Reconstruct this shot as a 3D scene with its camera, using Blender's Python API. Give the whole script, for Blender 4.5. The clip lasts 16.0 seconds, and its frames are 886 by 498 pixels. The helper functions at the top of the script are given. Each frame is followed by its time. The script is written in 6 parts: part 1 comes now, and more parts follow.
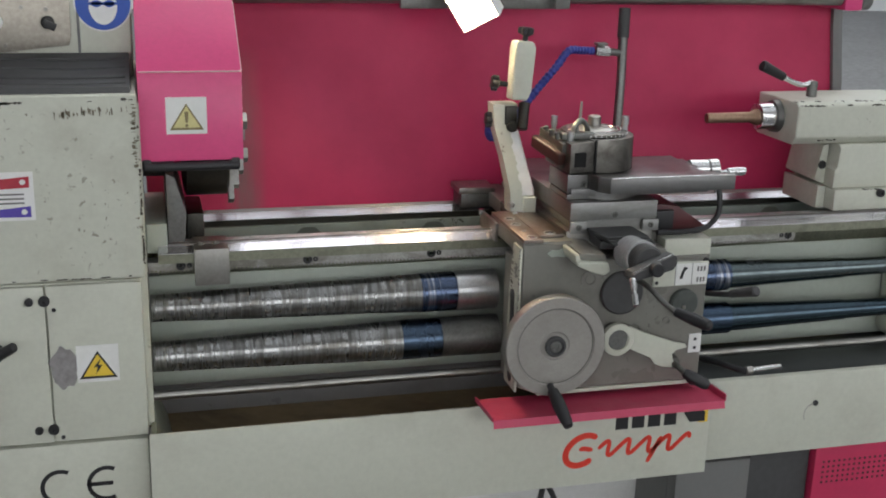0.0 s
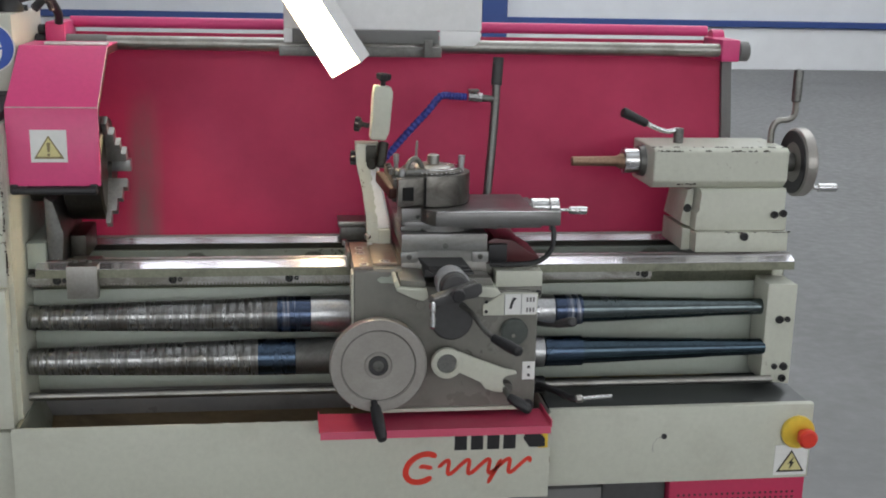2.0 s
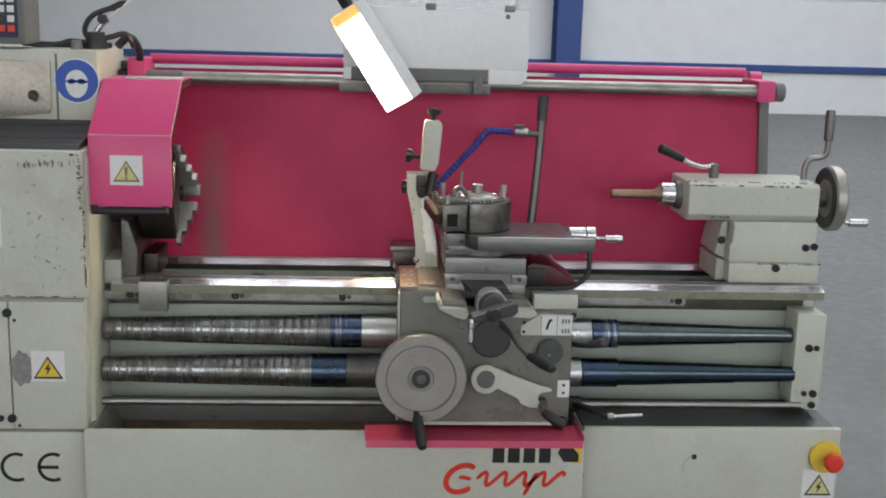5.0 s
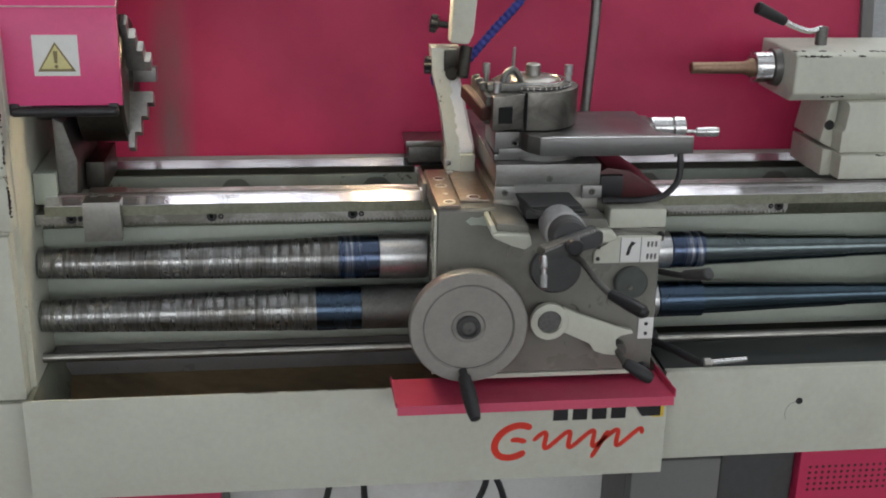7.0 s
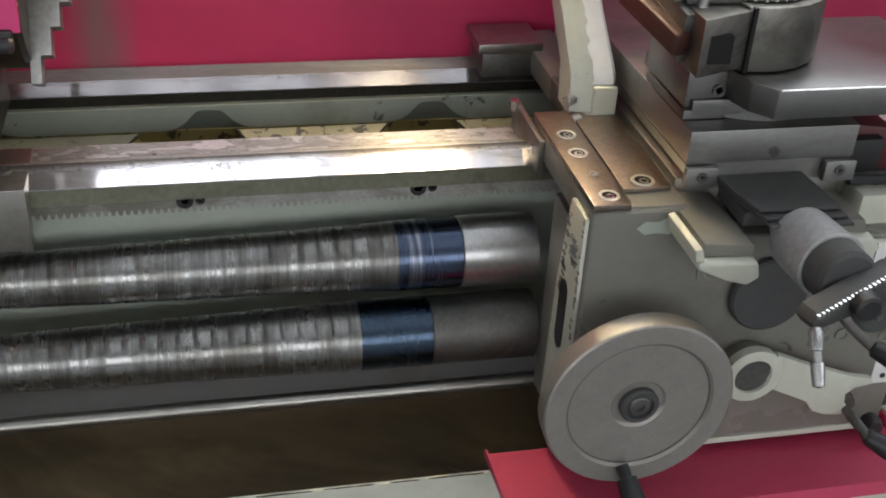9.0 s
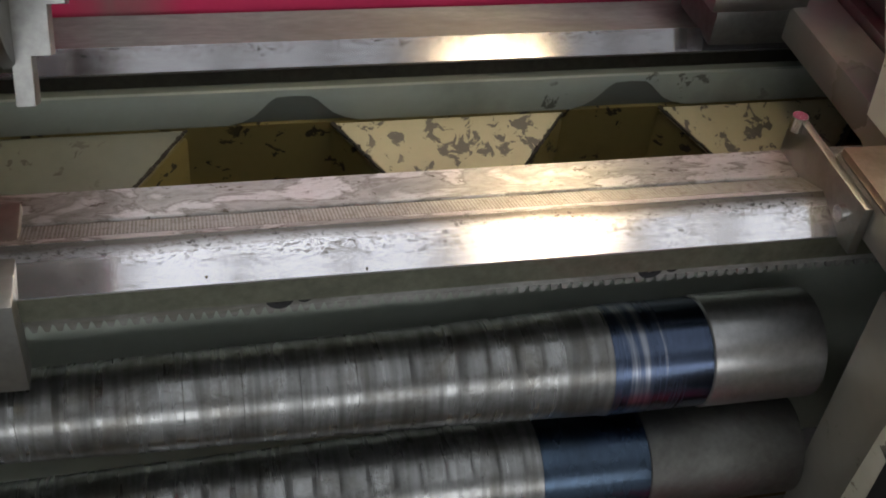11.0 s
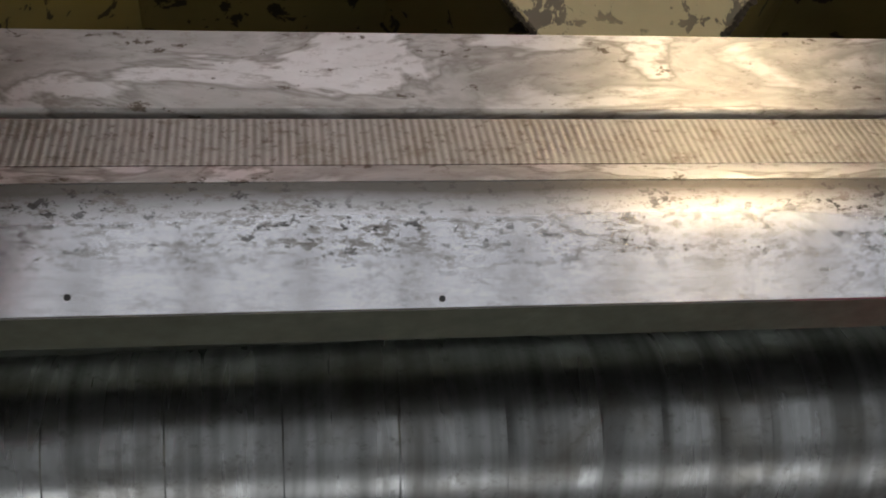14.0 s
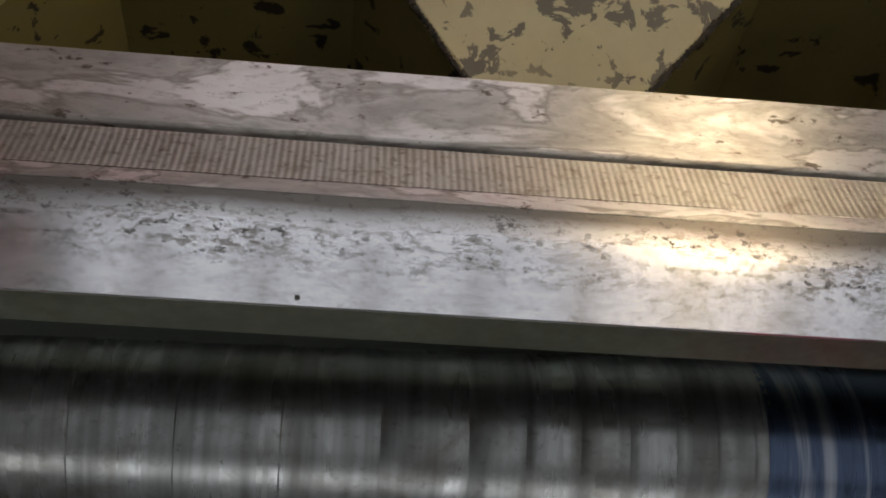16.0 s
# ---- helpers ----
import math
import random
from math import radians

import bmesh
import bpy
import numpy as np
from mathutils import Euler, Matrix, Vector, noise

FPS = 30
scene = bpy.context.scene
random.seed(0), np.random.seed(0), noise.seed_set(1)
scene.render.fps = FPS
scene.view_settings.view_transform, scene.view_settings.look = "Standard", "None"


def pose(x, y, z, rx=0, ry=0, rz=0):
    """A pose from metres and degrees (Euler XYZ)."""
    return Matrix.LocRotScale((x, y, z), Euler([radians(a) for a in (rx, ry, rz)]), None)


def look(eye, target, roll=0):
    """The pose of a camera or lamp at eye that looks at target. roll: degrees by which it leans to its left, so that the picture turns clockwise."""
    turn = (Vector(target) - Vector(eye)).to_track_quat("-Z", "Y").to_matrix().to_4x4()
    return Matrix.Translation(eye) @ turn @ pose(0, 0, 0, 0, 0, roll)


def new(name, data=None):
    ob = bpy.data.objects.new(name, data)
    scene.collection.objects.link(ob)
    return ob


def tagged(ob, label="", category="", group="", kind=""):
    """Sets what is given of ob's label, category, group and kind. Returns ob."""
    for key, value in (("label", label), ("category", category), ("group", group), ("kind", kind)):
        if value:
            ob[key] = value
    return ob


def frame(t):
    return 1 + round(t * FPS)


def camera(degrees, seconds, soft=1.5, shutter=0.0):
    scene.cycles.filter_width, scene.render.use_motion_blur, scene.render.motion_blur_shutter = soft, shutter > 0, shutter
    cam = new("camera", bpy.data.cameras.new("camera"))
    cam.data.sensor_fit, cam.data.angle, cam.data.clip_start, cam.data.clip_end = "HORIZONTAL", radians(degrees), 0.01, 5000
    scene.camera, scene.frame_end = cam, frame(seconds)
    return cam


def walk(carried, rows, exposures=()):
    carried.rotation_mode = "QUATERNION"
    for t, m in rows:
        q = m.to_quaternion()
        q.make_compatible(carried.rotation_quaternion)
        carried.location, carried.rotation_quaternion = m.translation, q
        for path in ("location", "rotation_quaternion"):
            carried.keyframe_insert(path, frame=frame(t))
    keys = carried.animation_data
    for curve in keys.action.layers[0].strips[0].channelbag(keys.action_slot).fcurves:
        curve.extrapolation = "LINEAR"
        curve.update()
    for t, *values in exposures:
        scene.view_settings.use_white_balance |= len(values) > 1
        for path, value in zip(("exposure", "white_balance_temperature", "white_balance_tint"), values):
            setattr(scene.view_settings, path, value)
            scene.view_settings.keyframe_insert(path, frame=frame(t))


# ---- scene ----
cam = camera(42.24, 16.0, soft=1.9)
PATH = [
    (0, (0.0518, -2.2195, 1.5433), (0.545, -0.368, 0.9701), 1.49),
    (0.5, (0.1449, -2.2622, 1.539), (0.6388, -0.4051, 0.9846), 0.56),
    (1, (0.3125, -2.3161, 1.5508), (0.7153, -0.4364, 0.9992), 0.71),
    (1.5, (0.5276, -2.4199, 1.5525), (0.852, -0.5161, 1.0327), 1.7),
    (2, (0.6342, -2.5359, 1.5506), (0.8897, -0.6121, 1.0669), 1.3),
    (2.5, (0.6332, -2.6675, 1.5503), (0.8774, -0.7322, 1.1086), 1.6),
    (3, (0.6294, -2.8676, 1.5287), (0.843, -0.9247, 1.105), 1.77),
    (3.5, (0.6512, -2.975, 1.5442), (0.8239, -1.02, 1.1592), 0.82),
    (3.7, (0.6443, -2.9959, 1.5331), (0.8128, -1.0358, 1.1728), 0.7),
    (5.8, (0.7072, -2.4542, 1.5623), (0.8037, -0.5156, 1.0803), 1.67),
    (6, (0.6882, -2.3936, 1.5487), (0.7766, -0.4585, 1.0511), 1.29),
    (6.5, (0.6079, -2.2292, 1.5267), (0.7416, -0.3085, 0.9855), 2.15),
    (7, (0.5282, -2.0403, 1.529), (0.7685, -0.178, 0.8406), 1.25),
    (7.5, (0.5535, -1.7969, 1.5129), (0.7679, 0.036, 0.7417), 2.61),
    (8, (0.5688, -1.5269, 1.5028), (0.698, 0.2583, 0.6104), 3.18),
    (8.5, (0.5129, -1.3355, 1.4802), (0.7246, 0.4121, 0.5309), 4.36),
    (9, (0.38, -1.1164, 1.4705), (0.7828, 0.5414, 0.4267), 3.45),
    (9.5, (0.3497, -0.9527, 1.4546), (0.75, 0.652, 0.33), 4.24),
    (9.7, (0.3431, -0.8639, 1.4401), (0.7072, 0.7288, 0.2866), 3.91),
    (11.8, (0.3025, -0.3534, 1.305), (0.4126, -0.0481, 0.9246), 10.16),
    (12, (0.3146, -0.2907, 1.2735), (0.4181, -0.0015, 0.879), 11.65),
    (12.5, (0.3278, -0.1984, 1.2025), (0.4175, 0.0673, 0.7885), 13.89),
    (13, (0.3357, -0.1567, 1.161), (0.4142, 0.0905, 0.7336), 14.17),
    (13.5, (0.3503, -0.1472, 1.1537), (0.427, 0.0972, 0.7243), 14.36),
    (14, (0.3681, -0.1488, 1.1584), (0.4421, 0.0983, 0.7301), 13.46),
    (14.5, (0.3828, -0.1524, 1.1677), (0.453, 0.0973, 0.7402), 12.54),
    (15, (0.4008, -0.1583, 1.176), (0.4654, 0.0952, 0.7499), 11.31),
    (15.5, (0.4161, -0.16, 1.1915), (0.4697, 0.0946, 0.7646), 11.19),
    (16, (0.431, -0.1842, 1.1907), (0.4709, 0.0869, 0.7725), 10.72),
]
EXPOSURE = [(0, 0.08), (1, 0.02), (2.5, 0.04), (3.5, 0.1), (7, -0.02), (9, 0.17), (9.7, 0.15), (11.8, -0.34), (13, -0.5), (14, -0.62), (16, -0.6)]
walk(cam, [(t, look(e, g, r)) for t, e, g, r in PATH], EXPOSURE)

# ---- world and light ----
world = bpy.data.worlds.new("world")
scene.world = world
world.use_nodes = True
wn = world.node_tree.nodes
sky = wn.new("ShaderNodeTexSky")
sky.sky_type, sky.sun_disc = "NISHITA", False
sky.sun_elevation, sky.sun_rotation = radians(40), radians(200)
wn["Background"].inputs["Strength"].default_value = 0.1
world.node_tree.links.new(sky.outputs[0], wn["Background"].inputs["Color"])

SKYLIGHT = 3.0          # glow of the translucent roof panes
WINDOW = 2.5            # daylight in the windows of the south wall
LAMP_GLOW = 100.0
scene.view_settings.exposure = 0.0


# ---- materials ----
def tree(name):
    m = bpy.data.materials.new(name)
    m.use_nodes = True
    nt = m.node_tree
    return m, nt, nt.nodes["Principled BSDF"]


def noise_node(nt, scale, detail=4.0, rough=0.6, stretch=(1, 1, 1), dist=0.0):
    tc = nt.nodes.new("ShaderNodeTexCoord")
    mp = nt.nodes.new("ShaderNodeMapping")
    mp.inputs["Scale"].default_value = stretch
    nz = nt.nodes.new("ShaderNodeTexNoise")
    nz.inputs["Scale"].default_value, nz.inputs["Detail"].default_value = scale, detail
    nz.inputs["Roughness"].default_value, nz.inputs["Distortion"].default_value = rough, dist
    nt.links.new(tc.outputs["Object"], mp.inputs["Vector"])
    nt.links.new(mp.outputs["Vector"], nz.inputs["Vector"])
    return nz.outputs["Fac"]


def ramp(nt, fac, stops):
    r = nt.nodes.new("ShaderNodeValToRGB")
    el = r.color_ramp.elements
    while len(el) < len(stops):
        el.new(0.5)
    for e, (p, c) in zip(el, stops):
        e.position = p
        e.color = (c, c, c, 1) if isinstance(c, (int, float)) else (*c, 1)
    nt.links.new(fac, r.inputs["Fac"])
    return r.outputs["Color"]


def mix(nt, fac, a, b, how="MIX"):
    n = nt.nodes.new("ShaderNodeMix")
    n.data_type, n.blend_type = "RGBA", how
    for sock, v in ((n.inputs["Factor"], fac), (n.inputs[6], a), (n.inputs[7], b)):
        if isinstance(v, (int, float)):
            sock.default_value = v
        elif isinstance(v, tuple):
            sock.default_value = (*v, 1)
        else:
            nt.links.new(v, sock)
    return n.outputs[2]


def bump(nt, bsdf, height, strength=0.2, distance=0.001):
    b = nt.nodes.new("ShaderNodeBump")
    b.inputs["Strength"].default_value, b.inputs["Distance"].default_value = strength, distance
    nt.links.new(height, b.inputs["Height"])
    nt.links.new(b.outputs["Normal"], bsdf.inputs["Normal"])


def shade(c, k):
    return tuple(min(1.0, v * k) for v in c)


def paint(name, color, rough=0.4, dirt=(0.25, 0.22, 0.17), dirt_amount=0.35, chips=0.0, chip_color=(0.16, 0.15, 0.13), grain=0.045, chip_scale=42.0, spread=0.5):
    """Machine paint with grime patches, fine mottling and, where asked, chips down to the filler."""
    m, nt, b = tree(name)
    big = noise_node(nt, 6.0, 5, 0.6)
    fine = noise_node(nt, 90.0, 3, 0.6)
    col = mix(nt, ramp(nt, fine, [(0.3, 0.0), (0.7, 1.0)]), shade(color, 1 - grain), shade(color, 1 + grain * 0.5))
    col = mix(nt, ramp(nt, big, [(0.52, 0.0), (0.78, dirt_amount)]), col, dirt)
    if chips:
        ch = noise_node(nt, chip_scale, 6, 0.62, dist=0.5)
        reg = noise_node(nt, 5.0, 3, 0.5)
        mask = mix(nt, 1.0, ramp(nt, ch, [(0.66 - chips * 0.1, 0.0), (0.675 - chips * 0.1, 1.0)]), ramp(nt, reg, [(spread, 0.0), (spread + 0.1, 1.0)]), "MULTIPLY")
        col = mix(nt, mask, col, chip_color)
    nt.links.new(col, b.inputs["Base Color"])
    r = ramp(nt, big, [(0.3, max(0.05, rough - 0.08)), (0.75, min(1.0, rough + 0.2))])
    nt.links.new(r, b.inputs["Roughness"])
    bump(nt, b, fine, 0.12, 0.0006)
    return m


def steel(name, color=(0.55, 0.54, 0.52), rough=0.28, stain=(0.2, 0.17, 0.13), amount=0.5, stretch=(1, 1, 1), scale=30.0, metal=1.0, lo=0.5, hi=0.75, grain=1.0):
    """Worked steel with oily stains and brush marks."""
    m, nt, b = tree(name)
    big = noise_node(nt, scale * 0.25, 5, 0.62, stretch, 0.6)
    fine = noise_node(nt, scale * 5, 4, 0.6, stretch)
    col = mix(nt, ramp(nt, fine, [(0.3, 0.0), (0.7, 1.0)]), shade(color, 1 - 0.18 * grain), shade(color, 1 + 0.08 * grain))
    col = mix(nt, ramp(nt, big, [(lo, 0.0), (hi, amount)]), col, stain)
    nt.links.new(col, b.inputs["Base Color"])
    b.inputs["Metallic"].default_value = metal
    nt.links.new(ramp(nt, big, [(0.3, rough), (0.8, min(1, rough + 0.22))]), b.inputs["Roughness"])
    bump(nt, b, fine, 0.1 * grain, 0.0004)
    return m


def plain(name, color, rough=0.5, metal=0.0, mottled=0.12, scale=60.0):
    m, nt, b = tree(name)
    f = noise_node(nt, scale, 4, 0.6)
    nt.links.new(mix(nt, ramp(nt, f, [(0.3, 0.0), (0.72, 1.0)]), shade(color, 1 - mottled), shade(color, 1 + mottled)), b.inputs["Base Color"])
    b.inputs["Roughness"].default_value, b.inputs["Metallic"].default_value = rough, metal
    bump(nt, b, f, 0.08, 0.0005)
    return m


def glow(name, color, strength):
    m, nt, b = tree(name)
    b.inputs["Base Color"].default_value = (*color, 1)
    b.inputs["Emission Color"].default_value = (*color, 1)
    b.inputs["Emission Strength"].default_value = strength
    return m


CREAM = (0.57, 0.58, 0.495)
m_cream = paint("cream_paint", CREAM, 0.42, dirt_amount=0.22)
m_cream_worn = paint("worn_cream_paint", CREAM, 0.45, dirt_amount=0.35, chips=0.3, chip_color=(0.20, 0.175, 0.13), chip_scale=80, spread=0.54)
# stained peeling bed paint, with the inner wall's shade darkening its base colour
m_bed_worn_shaded = paint("shaded_peeling_bed_paint", (0.30, 0.34, 0.305), 0.4, dirt=(0.085, 0.092, 0.08), dirt_amount=0.75, chips=0.5, chip_color=(0.09, 0.10, 0.085), chip_scale=38, spread=0.48)
m_bedpaint = paint("bed_paint", (0.42, 0.46, 0.40), 0.4, dirt_amount=0.4)
m_apron = paint("oily_apron_paint", (0.20, 0.194, 0.172), 0.3, dirt=(0.085, 0.078, 0.065), dirt_amount=0.8, chips=0.25, chip_color=(0.06, 0.055, 0.045), chip_scale=60, spread=0.55)
m_pink = paint("pink_paint", (0.52, 0.028, 0.095), 0.42, dirt=(0.25, 0.03, 0.06), dirt_amount=0.3)


def guard_sheet():
    """Pink sheet with a grey smear of thrown swarf and coolant beside the chuck."""
    m, nt, b = tree("splash_pink")
    big, fine = noise_node(nt, 5, 5, 0.6), noise_node(nt, 90, 3, 0.6)
    col = mix(nt, ramp(nt, big, [(0.35, 0.0), (0.75, 1.0)]), (0.54, 0.037, 0.114), (0.41, 0.028, 0.085))
    tc, sp = nt.nodes.new("ShaderNodeTexCoord"), nt.nodes.new("ShaderNodeSeparateXYZ")
    nt.links.new(tc.outputs["Object"], sp.inputs[0])
    band = ramp(nt, sp.outputs["X"], [(0.215, 0.0), (0.258, 0.9), (0.278, 0.75), (0.315, 0.0)])
    tall_mid = nt.nodes.new("ShaderNodeMapRange")
    tall_mid.inputs["From Min"].default_value, tall_mid.inputs["From Max"].default_value = 1.24, 1.10
    nt.links.new(sp.outputs["Z"], tall_mid.inputs["Value"])
    mask = mix(nt, 1.0, mix(nt, 1.0, band, tall_mid.outputs["Result"], "MULTIPLY"), ramp(nt, noise_node(nt, 30, 4, 0.6, (1, 1, 0.3)), [(0.3, 0.45), (0.7, 1.0)]), "MULTIPLY")
    col = mix(nt, mask, col, (0.19, 0.135, 0.135))
    nt.links.new(col, b.inputs["Base Color"])
    b.inputs["Specular IOR Level"].default_value = 0.2
    nt.links.new(ramp(nt, big, [(0.3, 0.36), (0.75, 0.5)]), b.inputs["Roughness"])
    bump(nt, b, fine, 0.1, 0.0005)
    return m


m_splash = guard_sheet()
m_pink_hot = paint("bright_pink_paint", (0.68, 0.06, 0.21), 0.38, dirt=(0.4, 0.03, 0.09), dirt_amount=0.2)
m_tray_pink = paint("tray_pink_paint", (0.54, 0.052, 0.118), 0.4, dirt=(0.4, 0.03, 0.07), dirt_amount=0.35)
m_notch_shade = paint("shaded_grey_green_paint", (0.13, 0.145, 0.125), 0.45, dirt_amount=0.5)
m_sump = paint("grey_oily_paint", (0.17, 0.165, 0.165), 0.3, dirt=(0.06, 0.05, 0.04), dirt_amount=0.6)
m_grey = paint("grey_paint", (0.16, 0.16, 0.155), 0.5, dirt_amount=0.25)
m_olive = steel("oily_rail_steel", (0.30, 0.305, 0.235), 0.4, (0.10, 0.095, 0.075), 0.6)
m_rearway = steel("rear_way_steel", (0.42, 0.405, 0.38), 0.48, (0.25, 0.22, 0.19), 0.6, (0.4, 1, 1), 30)


def along(nt, axis, stops):
    """A value that runs with the place along one axis of the part."""
    tc, sp = nt.nodes.new("ShaderNodeTexCoord"), nt.nodes.new("ShaderNodeSeparateXYZ")
    nt.links.new(tc.outputs["Object"], sp.inputs[0])
    r = nt.nodes.new("ShaderNodeMapRange")
    (r.inputs["From Min"].default_value, r.inputs["To Min"].default_value), (r.inputs["From Max"].default_value, r.inputs["To Max"].default_value) = stops
    nt.links.new(sp.outputs[axis], r.inputs["Value"])
    return r.outputs["Result"]


def brushed(nt, b, amount=0.96):
    """Grinding marks run along the bed, so that reflections are drawn out across it."""
    v = nt.nodes.new("ShaderNodeCombineXYZ")
    v.inputs[1].default_value = 1.0
    b.inputs["Anisotropic"].default_value = amount
    nt.links.new(v.outputs[0], b.inputs["Tangent"])


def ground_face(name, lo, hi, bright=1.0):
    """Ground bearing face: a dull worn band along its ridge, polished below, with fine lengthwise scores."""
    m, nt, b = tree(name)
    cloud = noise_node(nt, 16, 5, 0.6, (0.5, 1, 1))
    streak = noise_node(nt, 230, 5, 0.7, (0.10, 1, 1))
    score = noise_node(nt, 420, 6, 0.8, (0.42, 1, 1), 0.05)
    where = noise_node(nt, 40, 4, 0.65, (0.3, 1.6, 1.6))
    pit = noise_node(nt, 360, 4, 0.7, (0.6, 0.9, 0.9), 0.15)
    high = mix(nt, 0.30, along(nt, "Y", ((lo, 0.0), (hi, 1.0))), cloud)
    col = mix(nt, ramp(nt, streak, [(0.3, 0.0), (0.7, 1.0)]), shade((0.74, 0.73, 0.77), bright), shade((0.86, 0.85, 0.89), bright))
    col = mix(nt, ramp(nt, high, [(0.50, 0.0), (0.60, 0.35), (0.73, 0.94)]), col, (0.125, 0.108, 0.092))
    grit = noise_node(nt, 170, 6, 0.8, (0.45, 1, 1), 0.1)
    col = mix(nt, ramp(nt, grit, [(0.52, 0.0), (0.68, 0.4)]), col, (0.25, 0.225, 0.21))
    dense = mix(nt, 1.0, ramp(nt, where, [(0.40, 0.25), (0.60, 1.0)]), ramp(nt, high, [(0.12, 0.15), (0.36, 1.0), (0.62, 1.0), (0.78, 0.5)]), "MULTIPLY")
    mask = mix(nt, 1.0, ramp(nt, score, [(0.50, 0.0), (0.58, 0.8)]), dense, "MULTIPLY")
    col = mix(nt, mask, col, (0.17, 0.14, 0.115))
    mask = mix(nt, 1.0, ramp(nt, pit, [(0.57, 0.0), (0.62, 0.95)]), dense, "MULTIPLY")
    col = mix(nt, mask, col, (0.05, 0.045, 0.04))
    nt.links.new(col, b.inputs["Base Color"])
    b.inputs["Metallic"].default_value = 0.92
    nt.links.new(ramp(nt, high, [(0.34, 0.165), (0.50, 0.24), (0.72, 0.44)]), b.inputs["Roughness"])
    brushed(nt, b)
    bump(nt, b, streak, 0.08, 0.0002)
    return m


def stained_flat():
    """Flat way under an old oil film: drawn-out grey pools with pale islands, and dark rust specks."""
    m, nt, b = tree("stained_flat_steel")
    pool = noise_node(nt, 34, 5, 0.58, (0.36, 1, 1), 0.5)
    cloud = noise_node(nt, 60, 6, 0.7, (0.35, 1, 1), 0.3)
    speck = noise_node(nt, 150, 6, 0.72, (0.55, 1, 1), 0.1)
    fine = noise_node(nt, 360, 6, 0.78, (0.4, 1, 1))
    col = mix(nt, ramp(nt, cloud, [(0.3, 0.0), (0.7, 1.0)]), (0.60, 0.59, 0.58), (0.78, 0.78, 0.78))
    col = mix(nt, ramp(nt, pool, [(0.47, 0.0), (0.50, 0.85), (0.53, 0.45), (0.60, 0.75), (0.66, 0.1)]), col, (0.25, 0.235, 0.21))
    col = mix(nt, ramp(nt, fine, [(0.52, 0.0), (0.66, 0.5)]), col, (0.22, 0.19, 0.16))
    col = mix(nt, ramp(nt, speck, [(0.61, 0.0), (0.65, 0.85)]), col, (0.10, 0.075, 0.05))
    nt.links.new(col, b.inputs["Base Color"])
    b.inputs["Metallic"].default_value = 0.8
    nt.links.new(ramp(nt, pool, [(0.4, 0.33), (0.6, 0.41)]), b.inputs["Roughness"])
    brushed(nt, b)
    bump(nt, b, cloud, 0.1, 0.0003)
    return m


brushed(m_rearway.node_tree, m_rearway.node_tree.nodes["Principled BSDF"])
m_vface = ground_face("bearing_face_steel", 0.004, 0.030)
# same steel at about half brightness: weaker light at the rear, put into the colour
m_rear_vface_dim = ground_face("dimmed_rear_bearing_face_steel", 0.246, 0.272, 0.48)
m_flat = stained_flat()


def scraped():
    """Face with fine crosswise planing marks, worn away in patches, over brown specks."""
    m, nt, b = tree("scraped_steel")
    tc = nt.nodes.new("ShaderNodeTexCoord")
    wv = nt.nodes.new("ShaderNodeTexWave")
    wv.bands_direction = "X"
    wv.inputs["Scale"].default_value, wv.inputs["Distortion"].default_value = 127.0, 0.5
    wv.inputs["Detail"].default_value, wv.inputs["Detail Scale"].default_value = 2.0, 1.5
    mp = nt.nodes.new("ShaderNodeMapping")
    mp.inputs["Scale"].default_value = (1, 0.1, 0.1)
    nt.links.new(tc.outputs["Object"], mp.inputs["Vector"])
    nt.links.new(mp.outputs["Vector"], wv.inputs["Vector"])
    spots = noise_node(nt, 240, 6, 0.78)
    blot = noise_node(nt, 110, 5, 0.75, (0.8, 1, 1), 0.3)
    worn = noise_node(nt, 60, 6, 0.7, (0.7, 1, 1))
    band = noise_node(nt, 300, 2, 0.5, (1, 0.08, 0.08))
    comb = mix(nt, 0.25, wv.outputs["Color"], ramp(nt, band, [(0.35, 0.0), (0.65, 1.0)]))
    lines = mix(nt, ramp(nt, worn, [(0.36, 0.3), (0.58, 1.0)]), (0.5, 0.5, 0.5), comb)
    col = mix(nt, lines, (0.24, 0.215, 0.185), (0.62, 0.605, 0.58))
    col = mix(nt, ramp(nt, worn, [(0.50, 0.0), (0.66, 0.45)]), col, (0.32, 0.285, 0.24))
    col = mix(nt, ramp(nt, blot, [(0.54, 0.0), (0.64, 0.5)]), col, (0.24, 0.20, 0.155))
    col = mix(nt, ramp(nt, spots, [(0.54, 0.0), (0.66, 0.75)]), col, (0.15, 0.115, 0.085))
    nt.links.new(col, b.inputs["Base Color"])
    b.inputs["Metallic"].default_value, b.inputs["Roughness"].default_value = 0.85, 0.52
    brushed(nt, b)
    bump(nt, b, lines, 0.2, 0.0004)
    return m


m_scraped = scraped()
m_sleeve = steel("satin_sleeve_steel", (0.56, 0.565, 0.57), 0.22, (0.24, 0.235, 0.23), 0.5)
m_slide = steel("oily_slide_steel", (0.21, 0.208, 0.205), 0.31, (0.13, 0.115, 0.10), 0.6, grain=0.35)
m_steel = steel("oily_steel", (0.36, 0.35, 0.325), 0.3, (0.13, 0.11, 0.085), 0.65, grain=0.5)
m_bright = steel("bright_steel", (0.70, 0.70, 0.70), 0.16, (0.4, 0.38, 0.35), 0.3)
